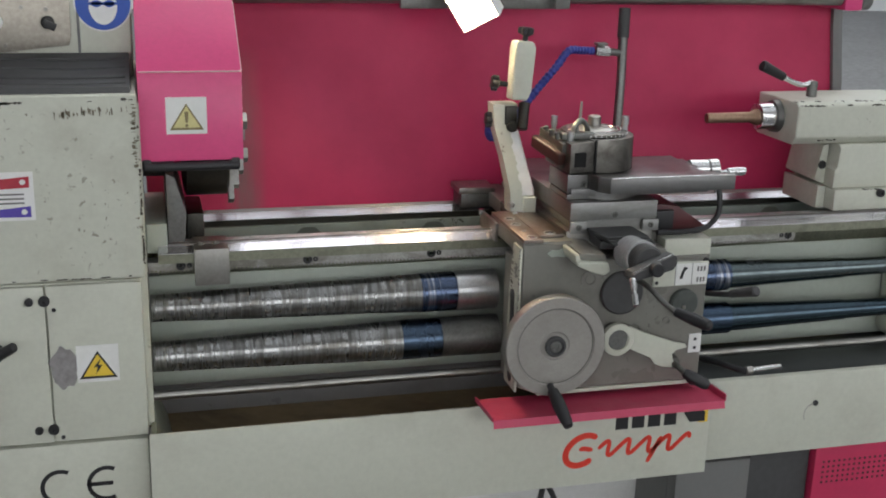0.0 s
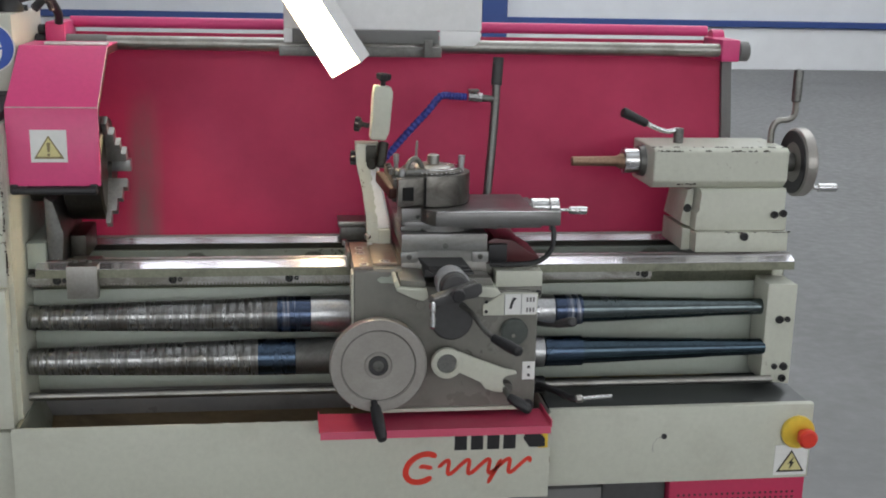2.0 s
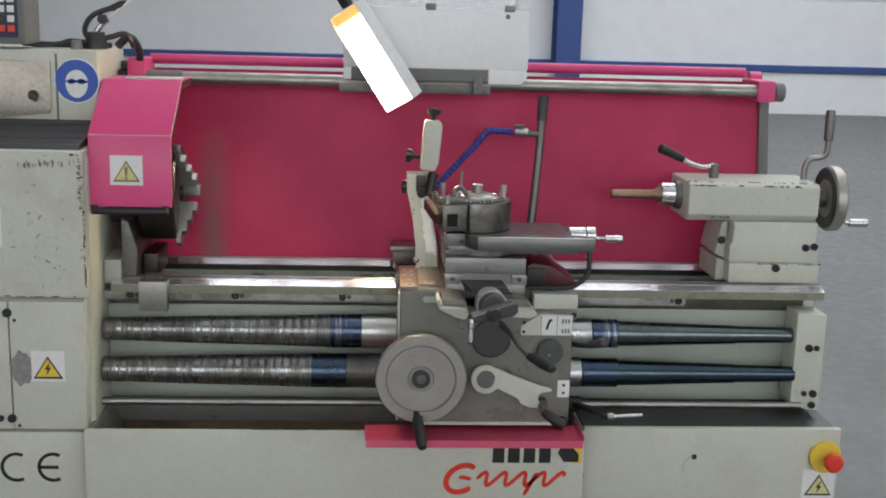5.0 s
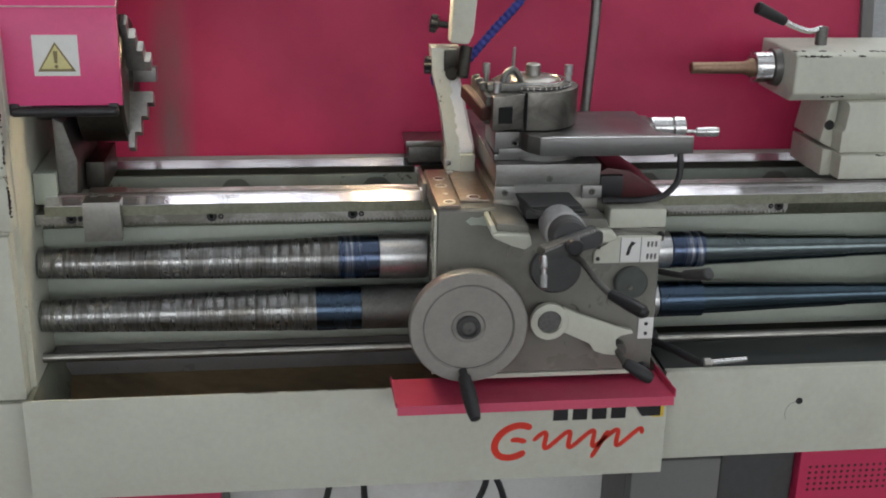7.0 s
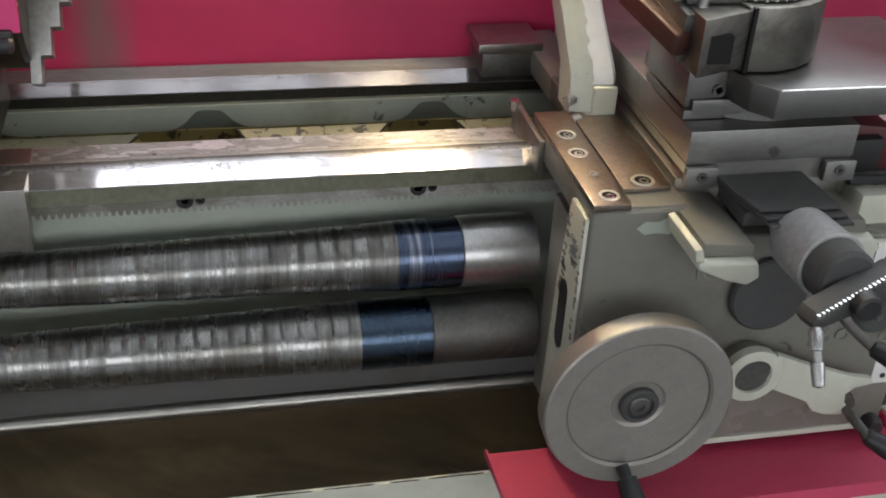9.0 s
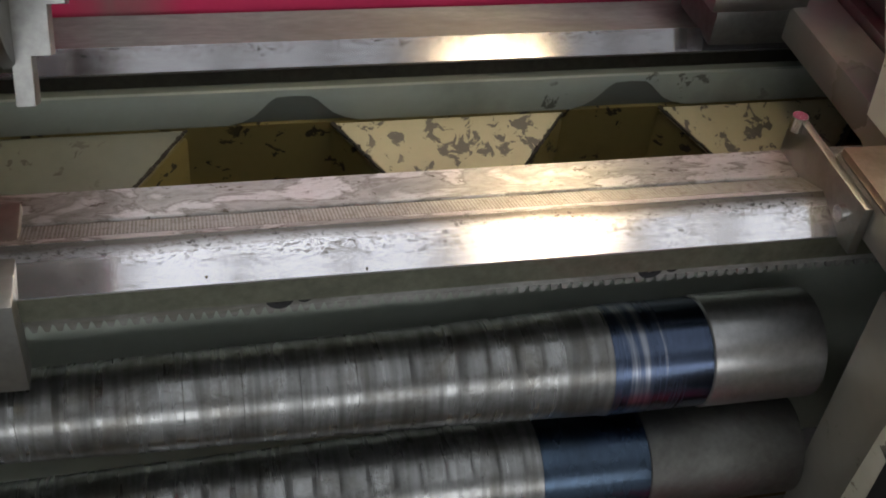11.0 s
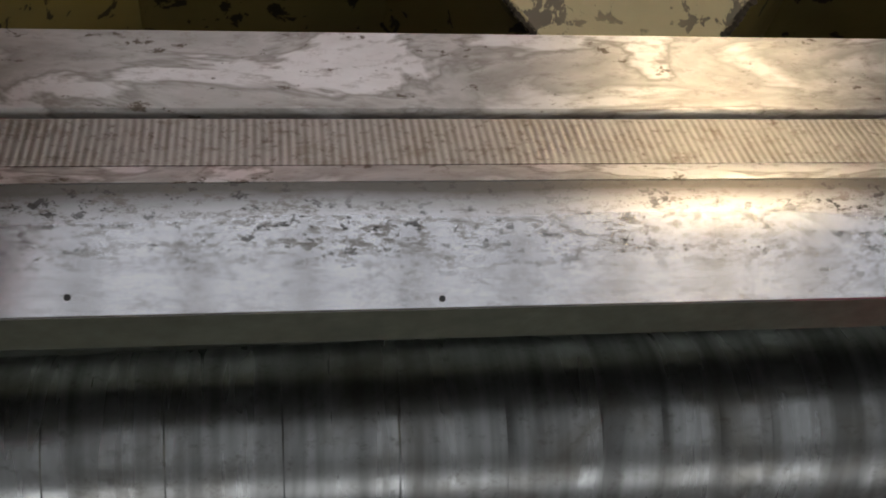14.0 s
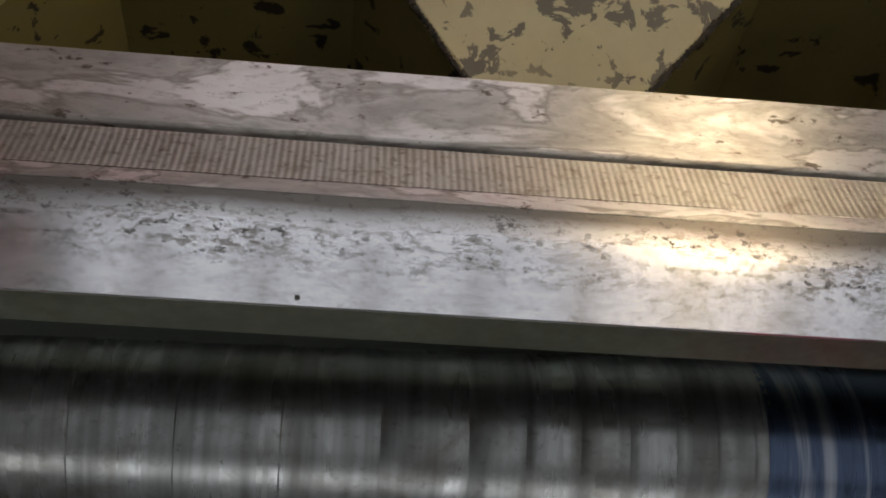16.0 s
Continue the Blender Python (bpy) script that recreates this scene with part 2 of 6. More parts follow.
m_rack = steel("mottled_rack_steel", (0.46, 0.455, 0.43), 0.42, (0.16, 0.145, 0.115), 0.75, (0.6, 1, 1), 60, metal=0.7, lo=0.46, hi=0.62)
m_post = steel("warm_tool_steel", (0.235, 0.225, 0.205), 0.32, (0.07, 0.06, 0.05), 0.8, scale=60, lo=0.42, hi=0.68, grain=0.5)
m_cast = steel("dark_castiron", (0.20, 0.20, 0.19), 0.42, (0.07, 0.06, 0.05), 0.6)
m_bronze = steel("bronze_stained_steel", (0.31, 0.255, 0.22), 0.3, (0.18, 0.12, 0.09), 0.5)
m_blue_plain = steel("plain_blued_steel", (0.065, 0.095, 0.14), 0.15, (0.04, 0.05, 0.07), 0.5, (1, 0.5, 0.5), 40)
m_blue_steel = steel("blued_steel", (0.08, 0.105, 0.165), 0.16, (0.50, 0.51, 0.54), 0.75, (2.2, 0.14, 0.14), 60, lo=0.58, hi=0.66)
m_tube = steel("grey_blued_steel", (0.14, 0.17, 0.175), 0.12, (0.06, 0.07, 0.08), 0.5, (1, 1, 1), 14)
m_dark_blue = steel("dark_blued_steel", (0.065, 0.095, 0.12), 0.12, (0.03, 0.03, 0.035), 0.5, (1, 1, 1), 20)


def coil_steel():
    """Rolled spring steel: crosswise smears of old oil, brown film and bright worn bands."""
    m, nt, b = tree("smeared_coil_steel")
    smear = noise_node(nt, 40, 3, 0.6, (1.5, 0.2, 0.2), 0.5)
    streak = noise_node(nt, 100, 2, 0.5, (1.5, 0.12, 0.12), 0.15)
    blotch = noise_node(nt, 26, 5, 0.65, (1, 1, 1), 0.4)
    fine = noise_node(nt, 200, 6, 0.8, (0.8, 1, 1))
    both = mix(nt, 0.45, smear, streak)
    col = mix(nt, ramp(nt, both, [(0.38, 0.0), (0.61, 1.0)]), (0.155, 0.155, 0.15), (0.36, 0.363, 0.36))
    col = mix(nt, ramp(nt, blotch, [(0.48, 0.0), (0.66, 0.6)]), col, (0.115, 0.102, 0.08))
    col = mix(nt, ramp(nt, fine, [(0.54, 0.0), (0.68, 0.5)]), col, (0.07, 0.062, 0.05))
    nt.links.new(col, b.inputs["Base Color"])
    b.inputs["Metallic"].default_value = 0.92
    nt.links.new(ramp(nt, both, [(0.36, 0.38), (0.62, 0.23)]), b.inputs["Roughness"])
    bump(nt, b, smear, 0.1, 0.0004)
    return m


m_coil = coil_steel()
m_black = plain("black_plastic", (0.018, 0.018, 0.02), 0.42)
m_rubber = plain("grey_rubber", (0.055, 0.055, 0.056), 0.65)
m_tray = steel("oily_tray", (0.26, 0.19, 0.11), 0.16, (0.04, 0.034, 0.028), 0.92, (0.6, 1, 1), metal=0.0, scale=13, lo=0.42, hi=0.60, grain=0.5)
m_end_tray = steel("black_oily_sheet", (0.045, 0.05, 0.05), 0.28, (0.075, 0.078, 0.072), 0.6, metal=0.0, scale=12, grain=0.4)
m_guard_dark = steel("dark_guard_sheet", (0.035, 0.033, 0.030), 0.4, (0.06, 0.05, 0.04), 0.6, metal=0.0)
m_white = plain("white_label", (0.78, 0.78, 0.76), 0.45, mottled=0.04)
m_faded = plain("faded_brown_print", (0.24, 0.19, 0.09), 0.5)
m_plate = steel("smeared_switch_plate", (0.40, 0.365, 0.315), 0.36, (0.22, 0.19, 0.15), 0.6, scale=24)
m_print_red = plain("dark_red_print", (0.42, 0.03, 0.05), 0.5)
m_print_blue = plain("violet_print", (0.09, 0.06, 0.36), 0.5)
m_lit_white = plain("lit_arm_white", (0.84, 0.84, 0.83), 0.3, mottled=0.05)
m_yellow = plain("yellow_label", (0.78, 0.55, 0.06), 0.45, mottled=0.06)
m_pale_yellow = plain("faded_yellow_label", (0.66, 0.60, 0.28), 0.5, mottled=0.08)
m_red = plain("red_plastic", (0.72, 0.05, 0.03), 0.35, mottled=0.05)
m_sign_blue = plain("sign_blue", (0.03, 0.09, 0.42), 0.4, mottled=0.05)
m_hose = plain("blue_hose", (0.035, 0.05, 0.28), 0.4)
m_aluminium = steel("brushed_plate", (0.66, 0.645, 0.62), 0.42, (0.38, 0.34, 0.28), 0.4)
m_wheel = steel("satin_wheel", (0.41, 0.39, 0.36), 0.36, (0.30, 0.275, 0.25), 0.5, metal=0.75, scale=44, lo=0.45, hi=0.8, grain=0.4)
m_block = steel("scraped_block_steel", (0.32, 0.32, 0.31), 0.36, (0.15, 0.135, 0.115), 0.6, (0.5, 1, 1), 40, grain=0.5)
m_copper = steel("rusty_mandrel", (0.36, 0.24, 0.17), 0.4, (0.15, 0.09, 0.06), 0.5)
m_wine = plain("wine_cast", (0.085, 0.017, 0.02), 0.4)
m_void = plain("black_recess", (0.006, 0.006, 0.006), 0.9)
m_tool = plain("brown_tool_steel", (0.05, 0.016, 0.012), 0.5)
m_rib = paint("rib_paint", (0.48, 0.44, 0.285), 0.5, dirt=(0.3, 0.25, 0.13), dirt_amount=0.4, chips=1.0, chip_color=(0.13, 0.115, 0.095), chip_scale=62, spread=0.30)
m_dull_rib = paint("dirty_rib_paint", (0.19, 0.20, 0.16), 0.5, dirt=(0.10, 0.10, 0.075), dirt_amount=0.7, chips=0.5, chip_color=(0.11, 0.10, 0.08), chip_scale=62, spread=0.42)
# rib sides, chutes and pit back: mottled olive, much darker than the rib tops
m_dark_olive = paint("dark_olive_gaps", (0.19, 0.16, 0.06), 0.5, dirt=(0.03, 0.027, 0.012), dirt_amount=0.7, chips=0.6, chip_color=(0.015, 0.012, 0.01), chip_scale=50, spread=0.3)
m_lamp_body = plain("lamp_white", (0.84, 0.84, 0.84), 0.35, mottled=0.03)
m_lamp_glow = glow("lamp_tube", (1.0, 0.78, 0.48), LAMP_GLOW)
nt = m_lamp_glow.node_tree     # the bulb sits in the lower half of the head
hot = nt.nodes.new("ShaderNodeMath")
hot.operation = "MULTIPLY"
hot.inputs[1].default_value = LAMP_GLOW * 1.2
nt.links.new(ramp(nt, along(nt, "X", ((0.62, 0.0), (0.76, 1.0))), [(0.15, 0.1), (0.50, 1.0), (0.72, 1.0), (0.95, 0.4)]), hot.inputs[0])
nt.links.new(hot.outputs[0], nt.nodes["Principled BSDF"].inputs["Emission Strength"])
m_skylight = glow("skylight_pane", (0.93, 0.965, 1.0), SKYLIGHT)
# glow cut down in place of an operator blocking light above the front way
m_skylight_dim = glow("dimmed_skylight_pane", (0.93, 0.965, 1.0), SKYLIGHT * 0.19)
m_window = glow("window_daylight", (0.96, 0.98, 1.0), WINDOW)
m_wall = plain("wall_panel", (0.80, 0.81, 0.825), 0.5, mottled=0.03, scale=3)
m_ceiling = plain("ceiling_sheet", (0.5, 0.5, 0.5), 0.6, mottled=0.05, scale=2)
m_blue = plain("blue_steelwork", (0.03, 0.07, 0.25), 0.45, mottled=0.06)


def concrete():
    m, nt, b = tree("concrete_floor")
    big, fine = noise_node(nt, 0.9, 6, 0.6), noise_node(nt, 14, 5, 0.65)
    col = mix(nt, ramp(nt, big, [(0.3, 0.0), (0.7, 1.0)]), (0.105, 0.105, 0.103), (0.15, 0.15, 0.15))
    col = mix(nt, ramp(nt, fine, [(0.5, 0.0), (0.8, 0.3)]), col, (0.15, 0.148, 0.145))
    nt.links.new(col, b.inputs["Base Color"])
    nt.links.new(ramp(nt, fine, [(0.3, 0.32), (0.8, 0.55)]), b.inputs["Roughness"])
    bump(nt, b, fine, 0.03, 0.001)
    return m


m_floor = concrete()


# ---- building helpers ----
def thing(name, base, label, category, group="", kind=""):
    ob = new(name)
    ob.location = base
    ob.empty_display_size = 0.05
    return tagged(ob, label, category, group, kind)


def part(name, bm, material, parent=None, label="", smooth=True):
    """Links a bmesh, built in world places, as one mesh under a thing or a part."""
    me = bpy.data.meshes.new(name)
    bmesh.ops.recalc_face_normals(bm, faces=bm.faces)
    bm.to_mesh(me)
    bm.free()
    for p in me.polygons:
        p.use_smooth = smooth
    if smooth:
        me.set_sharp_from_angle(angle=radians(32))
    me.materials.append(material)
    ob = new(name, me)
    if parent is not None:
        ob.parent = parent
        root = parent
        place = Vector(root.location)
        while root.parent is not None:
            root = root.parent
            place = Vector(root.location)
        top = root.location
        ob.matrix_parent_inverse = Matrix.Translation(-Vector(top)) if parent is root else Matrix.Identity(4)
    if label:
        ob["label"] = label
    return ob


def solid(name, bm, material, label, category, kind="", group=""):
    """A top-level thing of one mesh."""
    return tagged(part(name, bm, material), label, category, group, kind)


def rounding(bm, width, seg=2, angle=40):
    if width > 0:
        ed = [e for e in bm.edges if len(e.link_faces) == 2 and e.calc_face_angle(0) > radians(angle)]
        bmesh.ops.bevel(bm, geom=ed, offset=width, segments=seg, affect="EDGES", profile=0.6, clamp_overlap=True)
    return bm


def merge(bm, other):
    me = bpy.data.meshes.new("tmp")
    other.to_mesh(me)
    other.free()
    bm.from_mesh(me)
    bpy.data.meshes.remove(me)
    return bm


def box(x0, x1, y0, y1, z0, z1, bevel=0.0, seg=2, into=None, turn=None):
    bm = bmesh.new()
    bmesh.ops.create_cube(bm, size=1)
    for v in bm.verts:
        v.co = Vector(((x0 + x1) / 2 + v.co.x * (x1 - x0), (y0 + y1) / 2 + v.co.y * (y1 - y0), (z0 + z1) / 2 + v.co.z * (z1 - z0)))
    rounding(bm, bevel, seg)
    if turn is not None:
        bm.transform(turn)
    return merge(into, bm) if into is not None else bm


def about(p, rx=0, ry=0, rz=0):
    return Matrix.Translation(p) @ pose(0, 0, 0, rx, ry, rz) @ Matrix.Translation(-Vector(p))


def prism(points, a0, a1, axis="y", bevel=0.0, seg=2, into=None):
    """Extrudes an outline: axis y takes (x, z) points, axis x takes (y, z), axis z takes (x, y)."""
    bm = bmesh.new()

    def put(p, a):
        return {"y": (p[0], a, p[1]), "x": (a, p[0], p[1]), "z": (p[0], p[1], a)}[axis]
    lo = [bm.verts.new(put(p, a0)) for p in points]
    hi = [bm.verts.new(put(p, a1)) for p in points]
    bm.faces.new(lo)
    bm.faces.new(hi[::-1])
    for i in range(len(points)):
        j = (i + 1) % len(points)
        bm.faces.new((lo[i], hi[i], hi[j], lo[j]))
    bmesh.ops.recalc_face_normals(bm, faces=bm.faces)
    rounding(bm, bevel, seg)
    return merge(into, bm) if into is not None else bm


def turned(profile, origin, way=(1, 0, 0), seg=40, into=None, loop=False):
    """A turned body: profile of (distance along the axis, radius)."""
    bm = bmesh.new()
    q = Vector(way).normalized().to_track_quat("Z", "Y").to_matrix().to_4x4()
    m = Matrix.Translation(origin) @ q
    rings = []
    for d, r in profile:
        if r < 1e-6:
            rings.append([bm.verts.new(m @ Vector((0, 0, d)))])
        else:
            rings.append([bm.verts.new(m @ Vector((r * math.cos(2 * math.pi * i / seg), r * math.sin(2 * math.pi * i / seg), d))) for i in range(seg)])
    for a, b in zip(rings, rings[1:] + (rings[:1] if loop else [])):
        for i in range(seg):
            j = (i + 1) % seg
            if len(a) == 1 and len(b) == 1:
                continue
            if len(a) == 1:
                bm.faces.new((a[0], b[i], b[j]))
            elif len(b) == 1:
                bm.faces.new((a[i], a[j], b[0]))
            else:
                bm.faces.new((a[i], a[j], b[j], b[i]))
    for ring in (rings[0], rings[-1]):
        if len(ring) > 1 and not loop:
            bm.faces.new(ring)
    bmesh.ops.recalc_face_normals(bm, faces=bm.faces)
    return merge(into, bm) if into is not None else bm


def rod(a, b, r, r2=None, seg=20, soft=0.0, into=None):
    a, b = Vector(a), Vector(b)
    n = (b - a).length
    r2 = r if r2 is None else r2
    prof = [(0, max(r - soft, 0.0001)), (soft, r), (n - soft, r2), (n, max(r2 - soft, 0.0001))] if soft else [(0, r), (n, r2)]
    return turned(prof, a, b - a, seg, into)


def swept(points, radius, seg=10, closed=False, into=None, wave=0.0, every=2):
    """A pipe along a smooth line through the points."""
    P = [Vector(p) for p in points]
    fine = []
    for i in range(len(P) - 1):
        p0, p1, p2, p3 = P[max(i - 1, 0)], P[i], P[i + 1], P[min(i + 2, len(P) - 1)]
        for k in range(8):
            t = k / 8
            fine.append(0.5 * ((2 * p1) + (p2 - p0) * t + (2 * p0 - 5 * p1 + 4 * p2 - p3) * t * t + (3 * p1 - p0 - 3 * p2 + p3) * t ** 3))
    fine.append(P[-1])
    bm = bmesh.new()
    rings = []
    up = Vector((0.13, 0.37, 0.92))
    for i, p in enumerate(fine):
        d = (fine[min(i + 1, len(fine) - 1)] - fine[max(i - 1, 0)]).normalized()
        side = d.cross(up).normalized()
        top = side.cross(d).normalized()
        r = radius + (wave if i % every == 0 else 0)
        rings.append([bm.verts.new(p + r * (math.cos(2 * math.pi * k / seg) * side + math.sin(2 * math.pi * k / seg) * top)) for k in range(seg)])
    for a, b in zip(rings, rings[1:]):
        for i in range(seg):
            j = (i + 1) % seg
            bm.faces.new((a[i], a[j], b[j], b[i]))
    bm.faces.new(rings[0])
    bm.faces.new(rings[-1][::-1])
    bmesh.ops.recalc_face_normals(bm, faces=bm.faces)
    return merge(into, bm) if into is not None else bm


def disc(centre, r, depth, way=(0, -1, 0), seg=40, soft=0.0, into=None):
    c = Vector(centre)
    return rod(c, c + Vector(way).normalized() * depth, r, None, seg, soft, into)


def socket_screw(parent, centre, r, way=(0, -1, 0), mat=None, name="screw"):
    """A cap screw with its hexagon recess."""
    bm = turned([(0, r), (r * 0.7, r), (r * 0.85, r * 0.88), (r * 0.85, r * 0.5), (r * 0.3, r * 0.48), (r * 0.3, 0)], centre, way, 18)
    return part(name, bm, mat or m_cast, parent)


def hole(parent, centre, r, way=(0, -1, 0), name="bore"):
    bm = turned([(0.0002, 0), (0.0003, r * 0.8), (0.0018, r), (0.0018, r * 1.12), (0, r * 1.15)], centre, way, 20)
    return part(name, bm, m_black, parent)


def worn_edge(parent, a, b, out, seed, n=30, size=0.006, mat=None, fill=0.6):
    """Dark flakes where the paint has chipped off along an edge, as thin uneven plates."""
    rnd = random.Random(seed)
    a, b, out = Vector(a), Vector(b), Vector(out).normalized()
    run = (b - a).normalized()
    down = run.cross(out).normalized()
    bm = bmesh.new()
    spots = [rnd.random() for i in range(max(3, n // 4))]
    for i in range(n):
        if rnd.random() > fill:
            continue
        c = a.lerp(b, min(1.0, max(0.0, rnd.choice(spots) + rnd.gauss(0, 0.06)))) + down * size * rnd.gauss(0, 0.25)
        l = (b - a).length / n * rnd.uniform(0.3, 1.0)
        h = size * rnd.uniform(0.25, 1.0)
        k = rnd.choice((5, 6, 7))
        pts = [c + run * l * math.cos(2 * math.pi * q / k) * rnd.uniform(0.6, 1.1) + down * h * (math.sin(2 * math.pi * q / k) * rnd.uniform(0.5, 1.1)) for q in range(k)]
        lo = [bm.verts.new(p - out * 0.0004) for p in pts]
        hi = [bm.verts.new(p + out * 0.0007) for p in pts]
        bm.faces.new(hi)
        for q in range(k):
            bm.faces.new((lo[q], lo[(q + 1) % k], hi[(q + 1) % k], hi[q]))
    return tagged(part("chipped_paint", bm, mat or m_chip, parent), kind="stuff")


m_rust = plain("brown_worn_spots", (0.15, 0.125, 0.085), 0.8, mottled=0.3)
m_chip = plain("chipped_filler", (0.05, 0.043, 0.034), 0.85, mottled=0.3)


# ---- the hall ----
HX0, HX1, HY0, HY1, HZ = -14.0, 20.0, -12.0, 15.4, 7.0
solid("floor", box(HX0 - 0.3, HX1 + 0.3, HY0 - 0.3, HY1 + 0.3, -0.3, 0.0), m_floor, "smooth pale grey concrete workshop floor", "floor", "structure")


def panel_wall(name, along_x, lo, hi, at, inward):
    """A wall of long horizontal sandwich panels with recessed joints."""
    w = thing(name, ((lo + hi) / 2, at, 0) if along_x else (at, (lo + hi) / 2, 0), "white horizontal sandwich panels of a workshop wall", "wall", kind="structure")
    z, k = 0.0, 0
    while z < HZ - 0.01:
        top = min(z + (1.13 if z else 0.66), HZ)
        a, b = sorted((at, at - inward * 0.12))
        if along_x:
            bm = box(lo, hi, a, b, z + 0.006, top - 0.006, 0.01, 1)
        else:
            bm = box(a, b, lo, hi, z + 0.006, top - 0.006, 0.01, 1)
        part("panel", bm, m_wall, w)
        z = top
    a, b = sorted((at - inward * 0.03, at - inward * 0.15))
    bm = box(lo, hi, a, b, 0, HZ) if along_x else box(a, b, lo, hi, 0, HZ)
    part("wall_core", bm, m_wall, w)
    return w


panel_wall("wall_north", True, HX0, HX1, HY1, -1)
panel_wall("wall_west", False, HY0, HY1, HX0, 1)
panel_wall("wall_east", False, HY0, HY1, HX1, -1)

# south wall with a long row of windows
WZ0, WZ1 = 1.6, 5.6
sw_ = thing("wall_south", (3, HY0, 0), "white panel wall with a long row of windows", "wall", kind="structure")
for z0, z1 in ((0.0, WZ0), (WZ1, HZ)):
    part("panel", box(HX0, HX1, HY0 - 0.12, HY0, z0, z1, 0.01, 1), m_wall, sw_)
win = thing("window_1", (3, HY0, WZ0), "long row of daylight windows in steel frames", "window", kind="structure")
part("pane", box(HX0, HX1, HY0 - 0.10, HY0 - 0.08, WZ0, WZ1), m_window, win)
x = HX0
while x <= HX1 + 0.01:
    part("mullion", box(x - 0.04, x + 0.04, HY0 - 0.07, HY0, WZ0, WZ1), m_ceiling, win)
    x += 2.0
part("transom", box(HX0, HX1, HY0 - 0.075, HY0 - 0.005, 3.55, 3.65), m_ceiling, win)

# roof sheet with one long band of translucent panes over the machine
SX0, SX1, SY0, SY1 = -0.75, 12.0, -6.0, 12.0
bm = bmesh.new()
SYM, DX0 = 0.9, -1.15    # unseen panes towards the windows, dimmed to darken the ways, begin further west
for x0, x1, y0, y1 in ((HX0, DX0, HY0, HY1), (DX0, SX0, SYM, HY1), (SX1, HX1, HY0, HY1), (DX0, SX1, HY0, SY0), (SX0, SX1, SY1, HY1)):
    box(x0, x1, y0, y1, HZ, HZ + 0.2, into=bm)
solid("ceiling", bm, m_ceiling, "grey trapezoid roof sheeting of the hall", "ceiling", "structure")
skylight = thing("skylight", ((SX0 + SX1) / 2, (SY0 + SY1) / 2, HZ), "long translucent roof light with narrow glazing bars", "skylight", kind="structure")
part("pane", box(SX0, SX1, SYM, SY1, HZ + 0.1, HZ + 0.13), m_skylight, skylight)
part("dimmed_pane", box(DX0, SX1, SY0, SYM - 0.004, HZ + 0.1, HZ + 0.13), m_skylight_dim, skylight)
x = SX0 + 0.05
while x < SX1:
    part("glazing_bar", box(x - 0.05, x + 0.05, SY0, SY1, HZ - 0.02, HZ + 0.09), m_ceiling, skylight)
    x += 0.63

for k, px in enumerate((-11.0, 3.66, 18.3)):
    col = thing("steel_column", (px, 15.2, 0), "blue painted steel column against the panel wall", "column", "hall columns", "structure")
    part("web", box(px - 0.02, px + 0.02, 14.92, 15.36, 0, HZ), m_blue, col)
    part("front_flange", box(px - 0.19, px + 0.19, 14.88, 14.92, 0, HZ, 0.004, 1), m_blue, col)
    part("back_flange", box(px - 0.19, px + 0.19, 15.355, 15.395, 0, HZ, 0.004, 1), m_blue, col)
solid("wall_rail", box(HX0, HX1, 15.22, 15.38, 0.665, 0.765, 0.006, 1), m_blue, "blue painted steel rail along the foot of the wall", "rail", "structure")
solid("plinth", box(HX0, HX1, 15.28, 15.38, 0.0, 0.655, 0.006, 1), m_wall, "pale plinth under the blue wall rail", "plinth", "structure")

# ---- machine base ----
m_recess = paint("dusty_white_paint", (0.72, 0.72, 0.70), 0.5, dirt_amount=0.3)
m_bare = plain("bare_filler", (0.25, 0.235, 0.235), 0.6, mottled=0.2, scale=80)
BASE_Y = -0.14
base = thing("machine_base", (0.9, 0.1, 0), "cream painted lathe base with chip tray and pedestals", "machine base")
FP = -0.1735            # face of the long front panel
part("front_panel", box(0.0315, 1.203, FP, FP + 0.006, 0.369, 0.5705, 0.002), m_cream, base)
part("end_panel", box(1.207, 1.843, BASE_Y, BASE_Y + 0.02, 0.377, 0.566, 0.005), m_cream, base)
part("end_cover", box(1.207, 1.843, BASE_Y + 0.02, 0.42, 0.377, 0.552, 0.004), m_cream, base)
part("end_tray", box(1.212, 1.836, BASE_Y + 0.021, 0.40, 0.5525, 0.561, 0.002), m_end_tray, base, "black oily tray top")
part("tray_floor", box(0.036, 1.206, FP + 0.0095, 0.42, 0.45, 0.462), m_tray, base, "brown oily tray floor")
part("tray_back", prism([(0.10, 0.46), (0.42, 0.56), (0.42, 0.46)], 0.036, 1.206, "x"), m_tray, base)
part("tray_slope", prism([(0.079, 0.4622), (0.079, 0.5052), (0.062, 0.5050), (-0.02, 0.4800), (-0.10, 0.4622)], 0.037, 1.205, "x", 0.002), m_tray, base, "brown wet slope of the chip tray")
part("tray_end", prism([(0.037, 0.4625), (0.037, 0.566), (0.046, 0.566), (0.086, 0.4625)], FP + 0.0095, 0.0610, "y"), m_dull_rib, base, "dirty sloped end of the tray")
part("tray_lining", box(0.037, 1.202, FP + 0.0062, FP + 0.009, 0.45, 0.566), m_tray, base)
part("left_pedestal", box(-0.95, 0.362, -0.10, 0.5, 0.0, 0.364, 0.004), m_grey, base)
part("recess_panel", box(0.3625, 1.1625, 0.075, 0.09, 0.0, 0.366, 0.003), m_recess, base, "dusty white recessed panel")
part("left_door", box(-0.136, 0.362, -0.128, -0.102, 0.03, 0.362, 0.006), m_pink, base)
